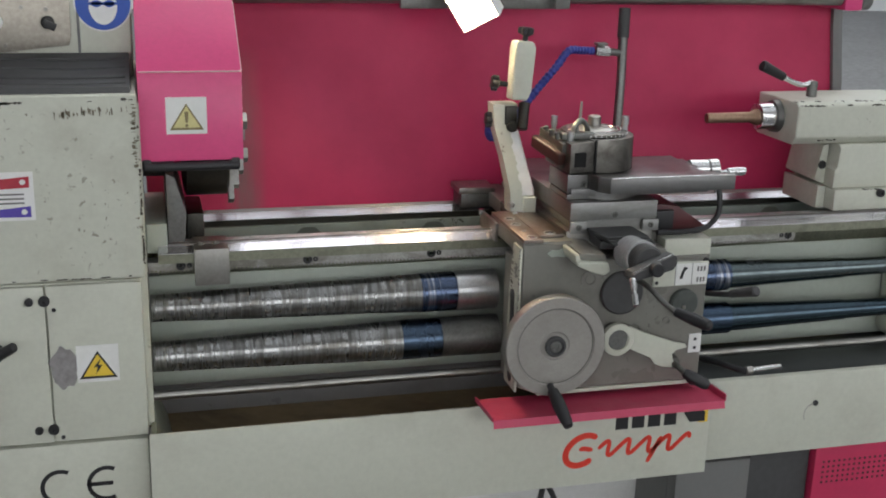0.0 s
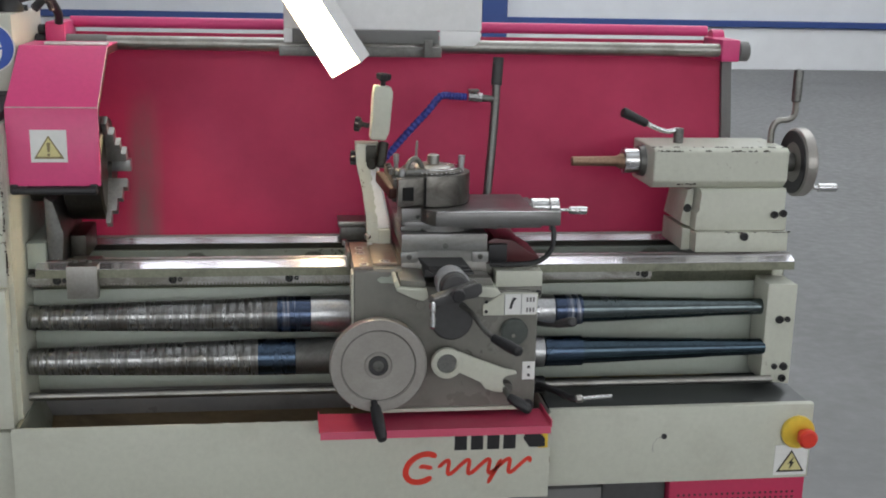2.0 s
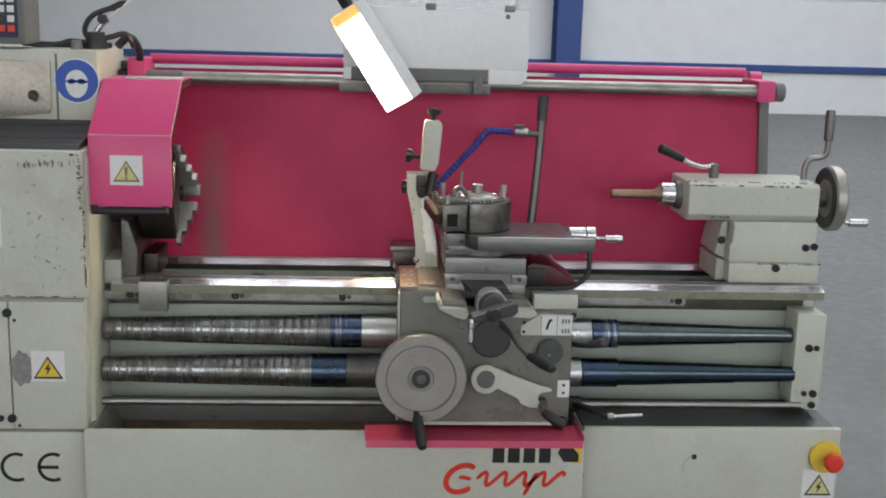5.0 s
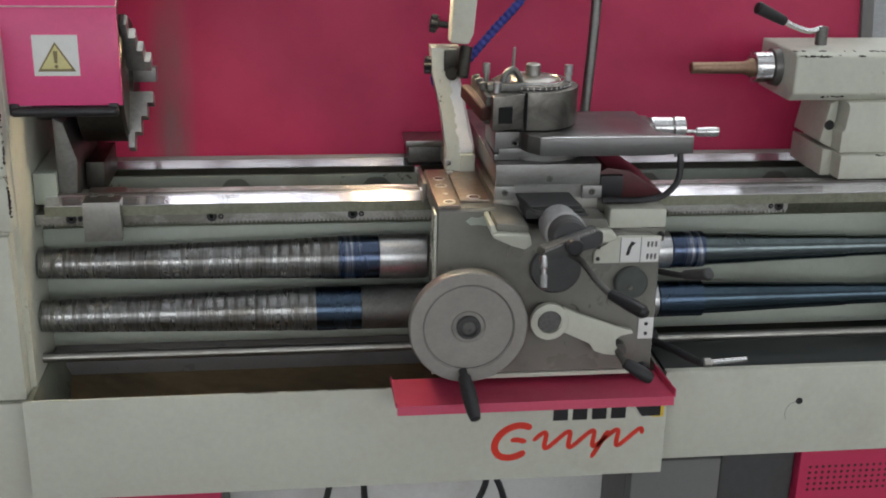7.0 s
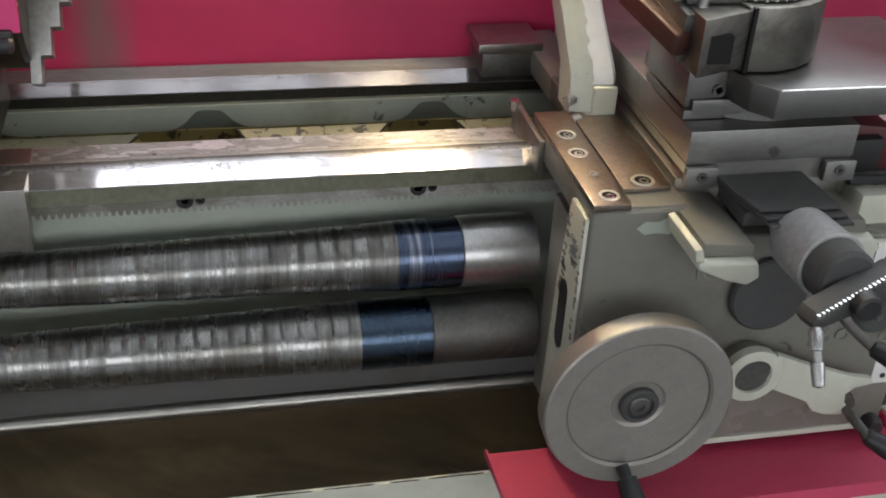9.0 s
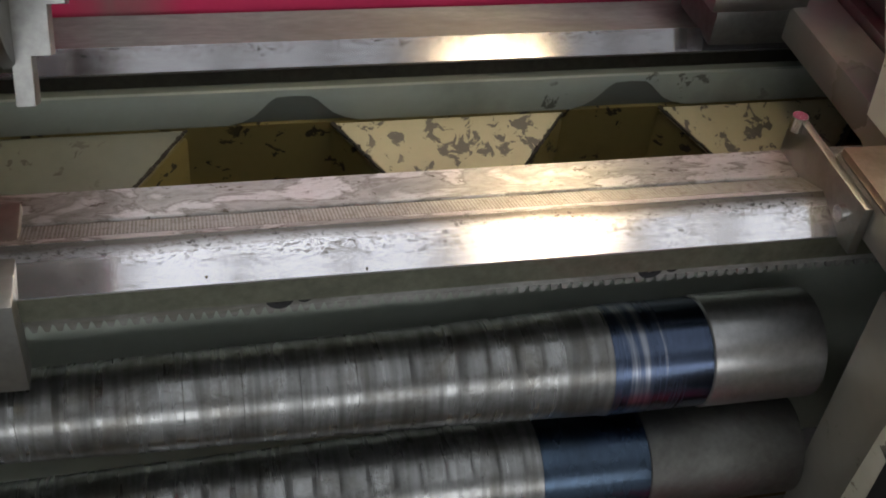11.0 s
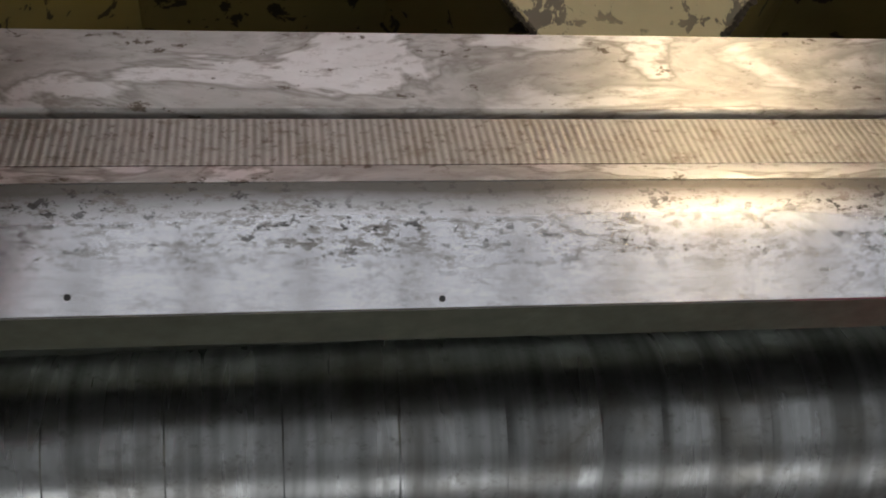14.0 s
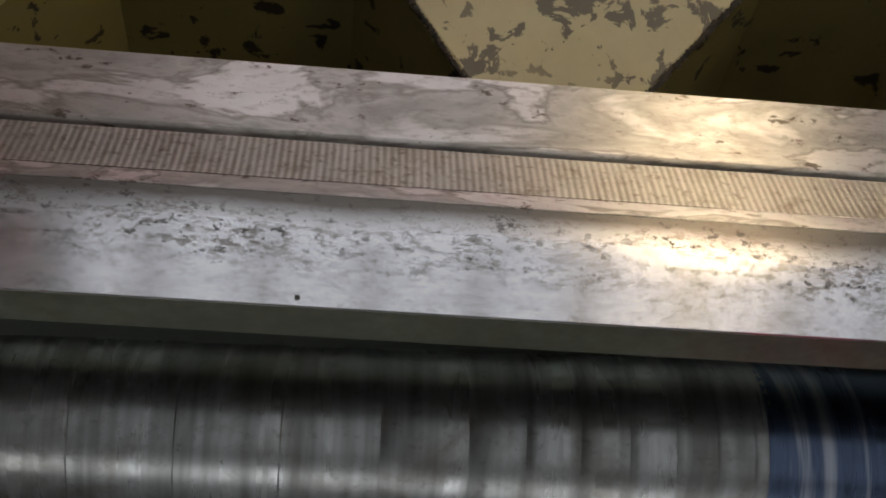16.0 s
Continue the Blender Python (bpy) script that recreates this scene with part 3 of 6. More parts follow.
part("right_pedestal", box(1.163, 1.84, -0.08, 0.5, 0.0, 0.372, 0.004), m_grey, base)
part("grey_door", box(1.163, 1.345, -0.122, -0.082, 0.03, 0.362, 0.004), m_grey, base)
part("dark_door", box(1.349, 1.503, -0.112, -0.082, 0.03, 0.366, 0.004), m_rubber, base)
vent = part("vent_door", box(1.507, 1.842, -0.130, -0.082, 0.02, 0.374, 0.005), m_pink, base, "pink perforated door")
for r in range(5):
    for c in range(22):
        part("vent_hole", disc((1.53 + c * 0.0135, -0.1305, 0.337 - r * 0.013), 0.0035, 0.0016, (0, 1, 0), 8), m_wine, vent)
hole(base, (1.481, BASE_Y, 0.494), 0.006)
part("scratch", swept([(1.478, BASE_Y - 0.0003, 0.495), (1.462, BASE_Y - 0.0003, 0.486), (1.455, BASE_Y - 0.0003, 0.470), (1.458, BASE_Y - 0.0003, 0.455)], 0.0006, 5), m_bare, base)


# plain bars in place of the maker's lettering
for i in range(4):
    part("black_mark", box(0.984 + i * 0.037, 0.984 + i * 0.037 + 0.028, FP - 0.0012, FP, 0.491, 0.534), m_black, base)


def ribbon(name, points, width, y, mat, parent):
    """A flat painted stroke of even width along a line on an upright face."""
    P = [Vector((x, 0, z)) for x, z in points]
    bm = bmesh.new()
    rows = []
    for i, p in enumerate(P):
        d = (P[min(i + 1, len(P) - 1)] - P[max(i - 1, 0)]).normalized()
        o = Vector((-d.z, 0, d.x)) * width * (0.5 if 0 < i < len(P) - 1 else 0.25)
        rows.append([bm.verts.new((q.x, yy, q.z)) for q in (p + o, p - o) for yy in (y - 0.0010, y)])
    for a, b in zip(rows, rows[1:]):
        for i, j in ((0, 2), (2, 3), (3, 1), (1, 0)):
            bm.faces.new((a[i], a[j], b[j], b[i]))
    bm.faces.new([rows[0][i] for i in (0, 1, 3, 2)])
    bm.faces.new([rows[-1][i] for i in (0, 2, 3, 1)])
    return part(name, bm, mat, parent, smooth=False)


# a slanted red crescent and a wavy stroke behind it
ribbon("red_mark", [(0.912 + 0.036 * math.cos(a) + 0.30 * 0.034 * math.sin(a), 0.450 + 0.034 * math.sin(a)) for a in [math.radians(50 + 270 * i / 30) for i in range(31)]], 0.0135, FP, m_red, base)
ribbon("red_mark", [(0.905 + 0.006 * i, 0.452 + 0.002 * math.sin(i)) for i in range(6)], 0.0105, FP, m_red, base)
ribbon("red_mark", [(0.948 + 0.206 * i / 100 + 0.010 * math.sin(2 * math.pi * i / 22.5), 0.450 + 0.017 * math.sin(2 * math.pi * i / 22.5)) for i in range(101)], 0.0090, FP, m_red, base)
ribbon("red_mark", [(1.062 + 0.030 * i / 8, 0.408 + 0.058 * i / 8) for i in range(9)], 0.0095, FP, m_red, base)
part("hazard_patch", prism([(1.150, 0.531), (1.175, 0.491), (1.197, 0.491), (1.197, 0.546), (1.160, 0.546)], FP - 0.0012, FP), m_yellow, base)
part("hazard_stripe", prism([(1.140, 0.516), (1.155, 0.494), (1.190, 0.494), (1.190, 0.514), (1.165, 0.542), (1.150, 0.542)], FP - 0.0022, FP - 0.0013), m_black, base)


def warning_sign(name, x, y, z, size, square, face, label, edge=None):
    """A warning triangle with a black border, on a square label or alone."""
    s = thing(name, (x, y, z), label, "warning sign")
    if square:
        part("backing", box(x - size * 0.55, x + size * 0.55, y - 0.0012, y, z - size * 0.5, z + size * 0.52, 0.0004, 1), m_white, s)
    h = size * 0.80
    for nm, k, d, mt in (("border", 1.0, 0.0022, edge or m_black), ("field", 0.80, 0.0032, face)):
        b = size * 0.46 * k
        c = z - h * 0.06
        part(nm, prism([(x - b, c - h * 0.42 * k), (x + b, c - h * 0.42 * k), (x, c + h * 0.5 * k)], y - d, y - d + 0.0009), mt, s)
    return s


def exclamation(s, x, y, z, h):
    part("stroke", prism([(x - h * 0.07, z + h * 0.25), (x + h * 0.07, z + h * 0.25), (x + h * 0.04, z - h * 0.12), (x - h * 0.04, z - h * 0.12)], y - 0.0042, y - 0.0033), m_faded, s)
    part("dot", disc((x, y - 0.0033, z - h * 0.22), h * 0.055, 0.0009, seg=12), m_faded, s)


def bolt_flash(s, x, y, z, h):
    part("flash", prism([(x + h * 0.10, z + h * 0.28), (x - h * 0.14, z - h * 0.02), (x - h * 0.01, z - h * 0.02), (x - h * 0.08, z - h * 0.28),
                         (x + h * 0.14, z + h * 0.05), (x + h * 0.02, z + h * 0.05)], y - 0.0042, y - 0.0033), m_black, s)


worn_edge(base, (0.04, FP + 0.001, 0.5708), (0.67, FP + 0.001, 0.5708), (0, 0, 1), 5, 22, 0.0012, fill=0.5)
s = warning_sign("warning_sign", 1.797, BASE_Y, 0.423, 0.075, True, m_pale_yellow, "yellow electric shock triangle on a white label on the base")
bolt_flash(s, 1.797, BASE_Y, 0.417, 0.055)
stop = thing("emergency_stop", (1.814, BASE_Y, 0.494), "red mushroom stop button on a yellow disc", "stop button")
part("yellow_disc", disc((1.805, BASE_Y, 0.497), 0.040, 0.012, soft=0.002), m_yellow, stop)
part("button", turned([(0, 0.012), (0.018, 0.012), (0.020, 0.022), (0.034, 0.023), (0.040, 0.018), (0.042, 0)], (1.814, BASE_Y - 0.011, 0.494), (0, -1, 0)), m_red, stop)

# ---- headstock cabinet ----
CY = -0.135
cab = thing("headstock_cabinet", (-0.45, 0.1, 0.35), "cream painted headstock cabinet with chipped edges", "cabinet")
part("upper_body", box(-0.95, 0.040, CY, 0.34, 0.871, 1.212, 0.007, 3), m_cream_worn, cab)
part("lower_body", box(-0.95, 0.032, CY + 0.012, 0.34, 0.552, 0.867, 0.004), m_cream, cab)
part("lower_door", box(-0.95, -0.1405, CY, CY + 0.013, 0.555, 0.864, 0.003), m_cream, cab)
part("lower_door", box(-0.1375, 0.031, CY, CY + 0.013, 0.555, 0.864, 0.003), m_cream, cab)
part("foot_panel", box(-0.95, 0.030, CY - 0.002, 0.34, 0.351, 0.5485, 0.004), m_cream, cab)
part("side_cheek", prism([(CY + 0.03, 0.56), (CY + 0.03, 1.19), (0.30, 1.19), (0.30, 0.56)], 0.030, 0.043, "x"), m_cream_worn, cab)
worn_edge(cab, (0.0395, CY - 0.0002, 0.90), (0.0395, CY - 0.0002, 1.205), (0, -1, 0), 7, 60, 0.003, fill=0.8)
worn_edge(cab, (0.033, CY - 0.0002, 1.08), (0.033, CY - 0.0002, 1.20), (0, -1, 0), 17, 60, 0.007, m_rust, fill=0.8)
worn_edge(cab, (-0.24, CY - 0.0002, 1.198), (0.03, CY - 0.0002, 1.203), (0, -1, 0), 8, 26, 0.0035, fill=0.5)
worn_edge(cab, (-0.10, CY - 0.0002, 1.178), (0.03, CY - 0.0002, 1.186), (0, -1, 0), 9, 70, 0.010, m_rust, fill=0.7)
worn_edge(cab, (-0.24, CY - 0.0002, 0.876), (0.03, CY - 0.0002, 0.876), (0, -1, 0), 10, 30, 0.002, fill=0.35)
for z, dx in ((0.837, 0), (0.582, 0)):
    for x, r in ((-0.141, 0.010), (-0.167, 0.0075)):
        part("lock", turned([(0, r), (0.006, r), (0.008, r * 0.8), (0.008, r * 0.3), (0.004, r * 0.25), (0.004, 0)], (x, CY, z), (0, -1, 0), 20), m_black, cab)
    hole(cab, (-0.125, CY, z - 0.018), 0.0035)
part("bare_patch", prism([(-0.114 + 0.025 * math.cos(a) * (1 + 0.10 * math.sin(5 * a) + 0.07 * math.cos(11 * a)), 0.704 + 0.041 * math.sin(a) * (1 + 0.10 * math.cos(7 * a))) for a in [2 * math.pi * i / 44 for i in range(44)]], CY - 0.0006, CY + 0.0005), m_bare, cab)
s = warning_sign("warning_sign", -0.054, CY, 0.708, 0.074, False, m_yellow, "yellow electric shock triangle sticker on the cabinet door")
bolt_flash(s, -0.054, CY, 0.704, 0.055)
part("backing", box(-0.092, -0.016, CY - 0.0012, CY, 0.672, 0.746, 0.0004, 1), m_white, s)
# CE mark
mark = thing("ce_mark", (-0.1, CY, 0.46), "black conformity letters on the foot panel", "marking")
for ch, cx in (("C", -0.137), ("E", -0.052)):
    bm = bmesh.new()
    n, r1, r0 = 14, 0.037, 0.029
    a = [math.radians(62 + (298 - 62) * i / n) for i in range(n + 1)]
    pts = [(cx + r1 * math.cos(t), 0.461 + r1 * math.sin(t)) for t in a] + [(cx + r0 * math.cos(t), 0.461 + r0 * math.sin(t)) for t in reversed(a)]
    prism(pts, CY - 0.0035, CY - 0.0021, into=bm)
    if ch == "E":
        box(cx - r1 * 0.95, cx + 0.012, CY - 0.0035, CY - 0.0021, 0.457, 0.465, into=bm)
    part("letter", bm, m_black, mark)
# red and blue striped label
lab = thing("direction_label", (-0.19, CY, 1.03), "white label with a red and a blue wedge", "label")
part("backing", box(-0.24, -0.143, CY - 0.0012, CY, 0.990, 1.078, 0.0004, 1), m_white, lab)
part("red_wedge", prism([(-0.24, 1.046), (-0.150, 1.050), (-0.150, 1.070), (-0.24, 1.062)], CY - 0.0022, CY - 0.0013), m_print_red, lab)
part("blue_wedge", prism([(-0.24, 0.998), (-0.150, 0.996), (-0.150, 1.016), (-0.24, 1.008)], CY - 0.0022, CY - 0.0013), m_print_blue, lab)
for z in (1.022, 1.030, 1.038):
    part("bar", box(-0.236, -0.160, CY - 0.0020, CY - 0.0013, z - 0.0015, z + 0.0015), m_grey, lab)
for z in (1.060, 1.006):
    part("dot", disc((-0.161, CY - 0.0023, z), 0.005, 0.0008, seg=14), m_white, lab)
lev = thing("door_handle", (-0.205, CY, 0.76), "black turning handle on the cabinet door", "handle")
part("hub", disc((-0.23, CY, 0.745), 0.016, 0.02, soft=0.003), m_black, lev)
part("grip", rod((-0.232, CY - 0.024, 0.742), (-0.192, CY - 0.040, 0.768), 0.011, 0.009, soft=0.003), m_black, lev)

mat_thing = thing("rubber_mat", (-0.4, 0.0, 1.214), "dark grey ribbed rubber mat on the cabinet", "mat")
part("sheet", prism([(CY + 0.01, 1.2125), (CY + 0.02, 1.222), (-0.04, 1.232), (0.055, 1.262), (0.058, 1.2125)], -0.95, 0.030, "x", 0.002), m_rubber, mat_thing)
for y, z, r in ((-0.095, 1.2235, 0.0022), (-0.060, 1.2295, 0.003), (-0.012, 1.2395, 0.0024), (0.024, 1.2520, 0.003)):
    part("fold", swept([(-0.9, y, z), (-0.5, y - 0.006, z + 0.001), (-0.22, y + 0.005, z + 0.002), (-0.08, y - 0.003, z + 0.001), (0.022, y + 0.004, z + 0.002)], r, 6), m_rubber, mat_thing)

hb = thing("control_box", (-0.4, 0.15, 1.24), "cream painted electrical box with a brushed switch plate", "control box")
part("body", box(-0.95, 0.036, 0.062, 0.36, 1.2128, 1.425, 0.006), m_cream, hb)
part("seam_strip", box(-0.062, -0.057, 0.060, 0.062, 1.255, 1.415), m_grey, hb)
part("switch_plate", prism([(-0.95, 1.245), (-0.20, 1.262), (-0.078, 1.275), (-0.073, 1.290), (-0.073, 1.397), (-0.95, 1.397)], 0.056, 0.0615, "y", 0.001), m_plate, hb)
kn = part("rotary_switch", turned([(0, 0.012), (0.008, 0.012), (0.010, 0.009), (0.018, 0.008), (0.019, 0)], (-0.113, 0.056, 1.318), (0, -1, 0), 24), m_black, hb)
part("pointer", box(-0.116, -0.096, 0.028, 0.036, 1.310, 1.324, 0.002, turn=about((-0.113, 0.03, 1.318), 0, 25, 0)), m_black, kn)
part("pilot_lamp", disc((-0.205, 0.056, 1.318), 0.014, 0.010, soft=0.003), m_white, hb)
for x, z in ((-0.085, 1.388), (-0.196, 1.388), (-0.19, 1.275), (-0.115, 1.342), (-0.158, 1.345)):
    part("plate_screw", disc((x, 0.056, z), 0.004, 0.002, seg=12), m_steel, hb)
sg = thing("goggles_sign", (0.0, 0.06, 1.35), "round blue eye protection sign on the control box", "sign")
part("white_rim", disc((-0.013, 0.0618, 1.353), 0.053, 0.0012), m_white, sg)
part("blue_field", disc((-0.013, 0.0605, 1.353), 0.050, 0.0012), m_sign_blue, sg)
part("white_shape", prism([(-0.013 + 0.026 * math.cos(a), 1.349 + (0.030 if math.sin(a) > 0 else 0.036) * math.sin(a)) for a in [2 * math.pi * i / 28 for i in range(28)]], 0.0583, 0.0592), m_white, sg)
for x in (-0.0245, -0.0015):
    part("blue_lens", prism([(x + 0.0095 * math.cos(a), 1.352 + 0.0065 * math.sin(a)) for a in [2 * math.pi * i / 16 for i in range(16)]], 0.0574, 0.0582), m_sign_blue, sg)
part("blue_strap", box(-0.039, 0.013, 0.0574, 0.0582, 1.3495, 1.3545), m_sign_blue, sg)

kp = thing("keypad_unit", (-0.3, 0.1, 1.44), "grey framed keypad display with pale keys", "control panel")
part("frame", box(-0.62, -0.118, 0.03, 0.15, 1.436, 1.72, 0.006), m_grey, kp)
part("face", box(-0.60, -0.134, 0.026, 0.0305, 1.452, 1.70, 0.001), plain("key_face", (0.03, 0.04, 0.08), 0.4), kp)
for r in range(8):
    for c in range(7):
        if (r, c) in ((2, 3), (3, 3), (4, 3)):
            continue
        x = -0.148 - c * 0.0215 - (0.012 if c > 2 else 0)
        part("key", box(x - 0.0078, x + 0.0078, 0.021, 0.0265, 1.464 + r * 0.0225, 1.4795 + r * 0.0225, 0.0015, 1), (m_red if r == 0 and c < 2 else m_white) if not (r == 1 and c == 1) else m_rubber, kp)

# ---- bed ----
bed = thing("lathe_bed", (0.95, 0.15, 0.56), "cream and steel lathe bed with ground ways and zigzag ribs", "lathe bed")
BX0, BX1 = 0.044, 1.822
core = [(-0.0043, 0.8552), (-0.0043, 0.8738), (0.0285, 0.8868), (0.0290, 0.868), (0.094, 0.868), (0.094, 0.848), (0.086, 0.83), (0.078, 0.81), (0.060, 0.81), (0.052, 0.835), (0.048, 0.8552)]
fwy = part("front_way", prism(core, 0.065, BX1, "x"), m_olive, bed, "worn ground steel way")
part("v_face", prism([(-0.0044, 0.8742), (-0.0044, 0.8755), (0.0287, 0.8892), (0.0290, 0.8876), (0.0286, 0.8872)], 0.065, BX1, "x"), m_vface, fwy, "bright ground bearing face")
part("ridge", prism([(0.0291, 0.8682), (0.0290, 0.8892), (0.0300, 0.8891), (0.0360, 0.8867), (0.0361, 0.8682)], 0.065, BX1, "x"), m_flat, fwy)
part("scraped_face", prism([(0.0363, 0.8682), (0.0363, 0.8866), (0.0590, 0.8778), (0.0590, 0.8682)], 0.065, BX1, "x"), m_scraped, fwy, "cross-scraped bearing face")
part("flat_face", prism([(0.0622, 0.8682), (0.0622, 0.8752), (0.0628, 0.8764), (0.0636, 0.8770), (0.0934, 0.8770), (0.0942, 0.8762), (0.0942, 0.8682)], 0.065, BX1, "x"), m_flat, fwy, "stained flat way")
for x, y in ((0.314, 0.0002), (0.4152, -0.0022)):
    part("oil_hole", turned([(0, 0.0009), (0.0004, 0.0009), (0.0004, 0)], (x, y, 0.87742 + y * 0.414), (0, -0.38, 0.925), 14), m_black, fwy)
part("front_wall", box(BX0, BX1 - 0.03, 0.055, 0.080, 0.572, 0.812, 0.003), m_bedpaint, bed)
part("sump_wall", box(BX0, 1.205, 0.062, 0.080, 0.5055, 0.5715), m_sump, bed)
RY = 0.008
rack = part("rack", box(BX0, 1.475, RY, 0.045, 0.838, 0.8549, 0.0008, 1), m_rack, bed, "mottled steel gear rack")
P = 0.007854
bm = bmesh.new()
for i in range(int((1.475 - BX0) / P)):
    x = BX0 + i * P
    prism([(x + 0.0006, 0.8385), (x + P - 0.0006, 0.8385), (x + P * 0.68, 0.8325), (x + P * 0.32, 0.8325)], RY, 0.045, "y", into=bm)
tagged(part("rack_teeth", bm, m_rack, rack), kind="stuff")
for x in (0.108, 0.36, 0.62, 0.88, 1.14, 1.456):
    for dx, r in ((0.0, 0.0095), (0.0165, 0.0052)):
        part("rack_bolt", turned([(0, r), (0.0008, r), (0.0008, r * 0.45), (-0.002, r * 0.42), (-0.002, 0)], (x + (dx if x < 1.4 else -dx), RY, 0.8465), (0, -1, 0), 18), m_black, rack)
# black iron, also the colour of the block that stands for the chuck's shadow
m_oily_shade = steel("black_oily_shade_iron", (0.07, 0.068, 0.06), 0.35, (0.03, 0.028, 0.024), 0.6)
# rear way and its ledge
rw = [(0.2400, 0.8722), (0.2582, 0.8825), (0.2586, 0.8838), (0.276, 0.8796), (0.300, 0.8770), (0.318, 0.8762), (0.319, 0.8722)]
# front below the rear way, far darker than its top
part("rear_way_foot", box(0.065, BX1, 0.2395, 0.3185, 0.8585, 0.872), m_oily_shade, bed)
part("rear_way", prism(rw, 0.065, BX1, "x"), m_rearway, bed)
part("rear_v_face", prism([(0.2385, 0.8712), (0.2385, 0.8730), (0.2578, 0.8846), (0.2583, 0.8829), (0.2396, 0.8716)], 0.065, BX1, "x"), m_rear_vface_dim, bed, "bright ground bearing face")
part("rear_wall", box(BX0, BX1 - 0.03, 0.2465, 0.318, 0.46, 0.8583), m_bedpaint, bed)
NOTCH = 0.107
notch = [(BX0, 0.8580), (BX0, 0.826)]
for k in range(7):
    c = NOTCH + k * 0.286
    if c > BX1 - 0.10:
        continue
    bell = [(-0.050, 0.826), (-0.040, 0.829), (-0.031, 0.834), (-0.024, 0.841), (-0.0185, 0.8475), (-0.013, 0.8515), (0.0, 0.8525)]
    notch += [(c + dx, z) for dx, z in bell] + [(c - dx * 1.08, z) for dx, z in reversed(bell[:-1])]
notch += [(BX1 - 0.031, 0.826), (BX1 - 0.031, 0.8580)]
part("rear_inner_wall", prism(notch, 0.2285, 0.2322, "y"), m_bed_worn_shaded, bed)
# recess shade of the bell notches is put into this dark grey-green
part("notch_back", box(BX0, BX1 - 0.031, 0.2325, 0.2462, 0.8256, 0.8578), m_notch_shade, bed)
part("pit_back", box(BX0, BX1 - 0.031, 0.2285, 0.2460, 0.46, 0.8255), m_dark_olive, bed)
# zigzag ribs: cream wedges that widen towards the rear, with dark chutes between
RIB = 0.5195             # middle of the rib that the camera ends at
rnd = random.Random(17)
for k in range(-1, 5):
    c = RIB + k * 0.286 - (0.029 if k == -1 else 0.0)
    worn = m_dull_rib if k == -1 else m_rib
    top = [(c - 0.036, 0.0805), (c + 0.036, 0.0805), (c + 0.036, 0.158), (c + 0.105, 0.2282), (c - 0.096, 0.2282), (c - 0.034, 0.158)]
    bm = prism(top, 0.60, 0.780, "z")
    for v in bm.verts:
        if v.co.z > 0.7:
            v.co.z += (v.co.y - 0.15) * 0.5
    part("rib", rounding(bm, 0.004), m_dark_olive, bed)
    bm = prism(top, 0.7815, 0.7865, "z")
    for v in bm.verts:
        v.co.z += (v.co.y - 0.15) * 0.5
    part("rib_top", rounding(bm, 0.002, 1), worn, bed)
    for i, (a, e) in enumerate((((c - 0.034, 0.158), (c - 0.094, 0.2262)), ((c + 0.036, 0.158), (c + 0.103, 0.2262)))):
        worn_edge(bed, (a[0], a[1], 0.7866 + (a[1] - 0.15) * 0.5), (e[0], e[1], 0.7868 + (e[1] - 0.15) * 0.5), (0, -0.447, 0.894), 20 + k * 2 + i, 24, 0.0026, m_chip, 0.8)
        line = [Vector((a[0], a[1], 0.7862 + (a[1] - 0.15) * 0.5)).lerp(Vector((e[0], e[1], 0.7862 + (e[1] - 0.15) * 0.5)), q / 14) for q in range(15)]
        part("raw_edge", swept([p + Vector((rnd.uniform(-1, 1), rnd.uniform(-1, 1), 0)) * 0.0007 for p in line], 0.0011, 6, wave=0.0006, every=3), m_chip, bed)
for k in range(7):
    c = NOTCH + k * 0.286
    if c > BX1 - 0.10:
        continue
    part("chute", prism([(0.0805, 0.60), (0.2280, 0.66), (0.2280, 0.47), (0.0805, 0.47)], c - 0.135, c + 0.135, "x"), m_dark_olive, bed)
part("end_face", box(BX1 - 0.03, BX1 - 0.002, 0.05, 0.318, 0.56, 0.85, 0.004), m_cream, bed)

# bracket that carries the screws
br = thing("screw_bracket", (1.79, 0.0, 0.57), "cream painted end bracket holding the screws", "bracket")
part("plate", prism([(1.748, 0.600), (1.756, 0.583), (1.822, 0.575), (1.822, 0.826), (1.748, 0.829)], -0.036, 0.05, "y", 0.004), m_cream_worn, br)
for x, z, r in ((1.782, 0.741, 0.0095), (1.802, 0.741, 0.007), (1.803, 0.622, 0.0095), (1.780, 0.622, 0.007), (1.802, 0.592, 0.009)):
    socket_screw(br, (x, -0.036, z), r, mat=m_black)

# ---- screws and their covers ----
def coil_cover(name, y, z, x0, x1, r0, r1, edges, label):
    c = thing(name, ((x0 + x1) / 2, y, z), label, "screw cover", "telescopic covers")
    n = len(edges) - 1
    for i in range(n):
        a, b = edges[i], edges[i + 1]
        ra = r0 + (r1 - r0) * i / (n - 1)
        bm = turned([(0, ra - 0.004), (0, ra - 0.0004), (0.0006, ra), ((b - a) * 0.5, ra + 0.0005), (b - a + 0.0012, ra + 0.0008), (b - a + 0.0016, ra + 0.0004), (b - a + 0.002, ra - 0.004)], (a, y, z), (1, 0, 0), 48)
        bm.transform(about((a, y, z), 0, 0.7, 1.1))
        part("coil", bm, m_coil, c)
    return c


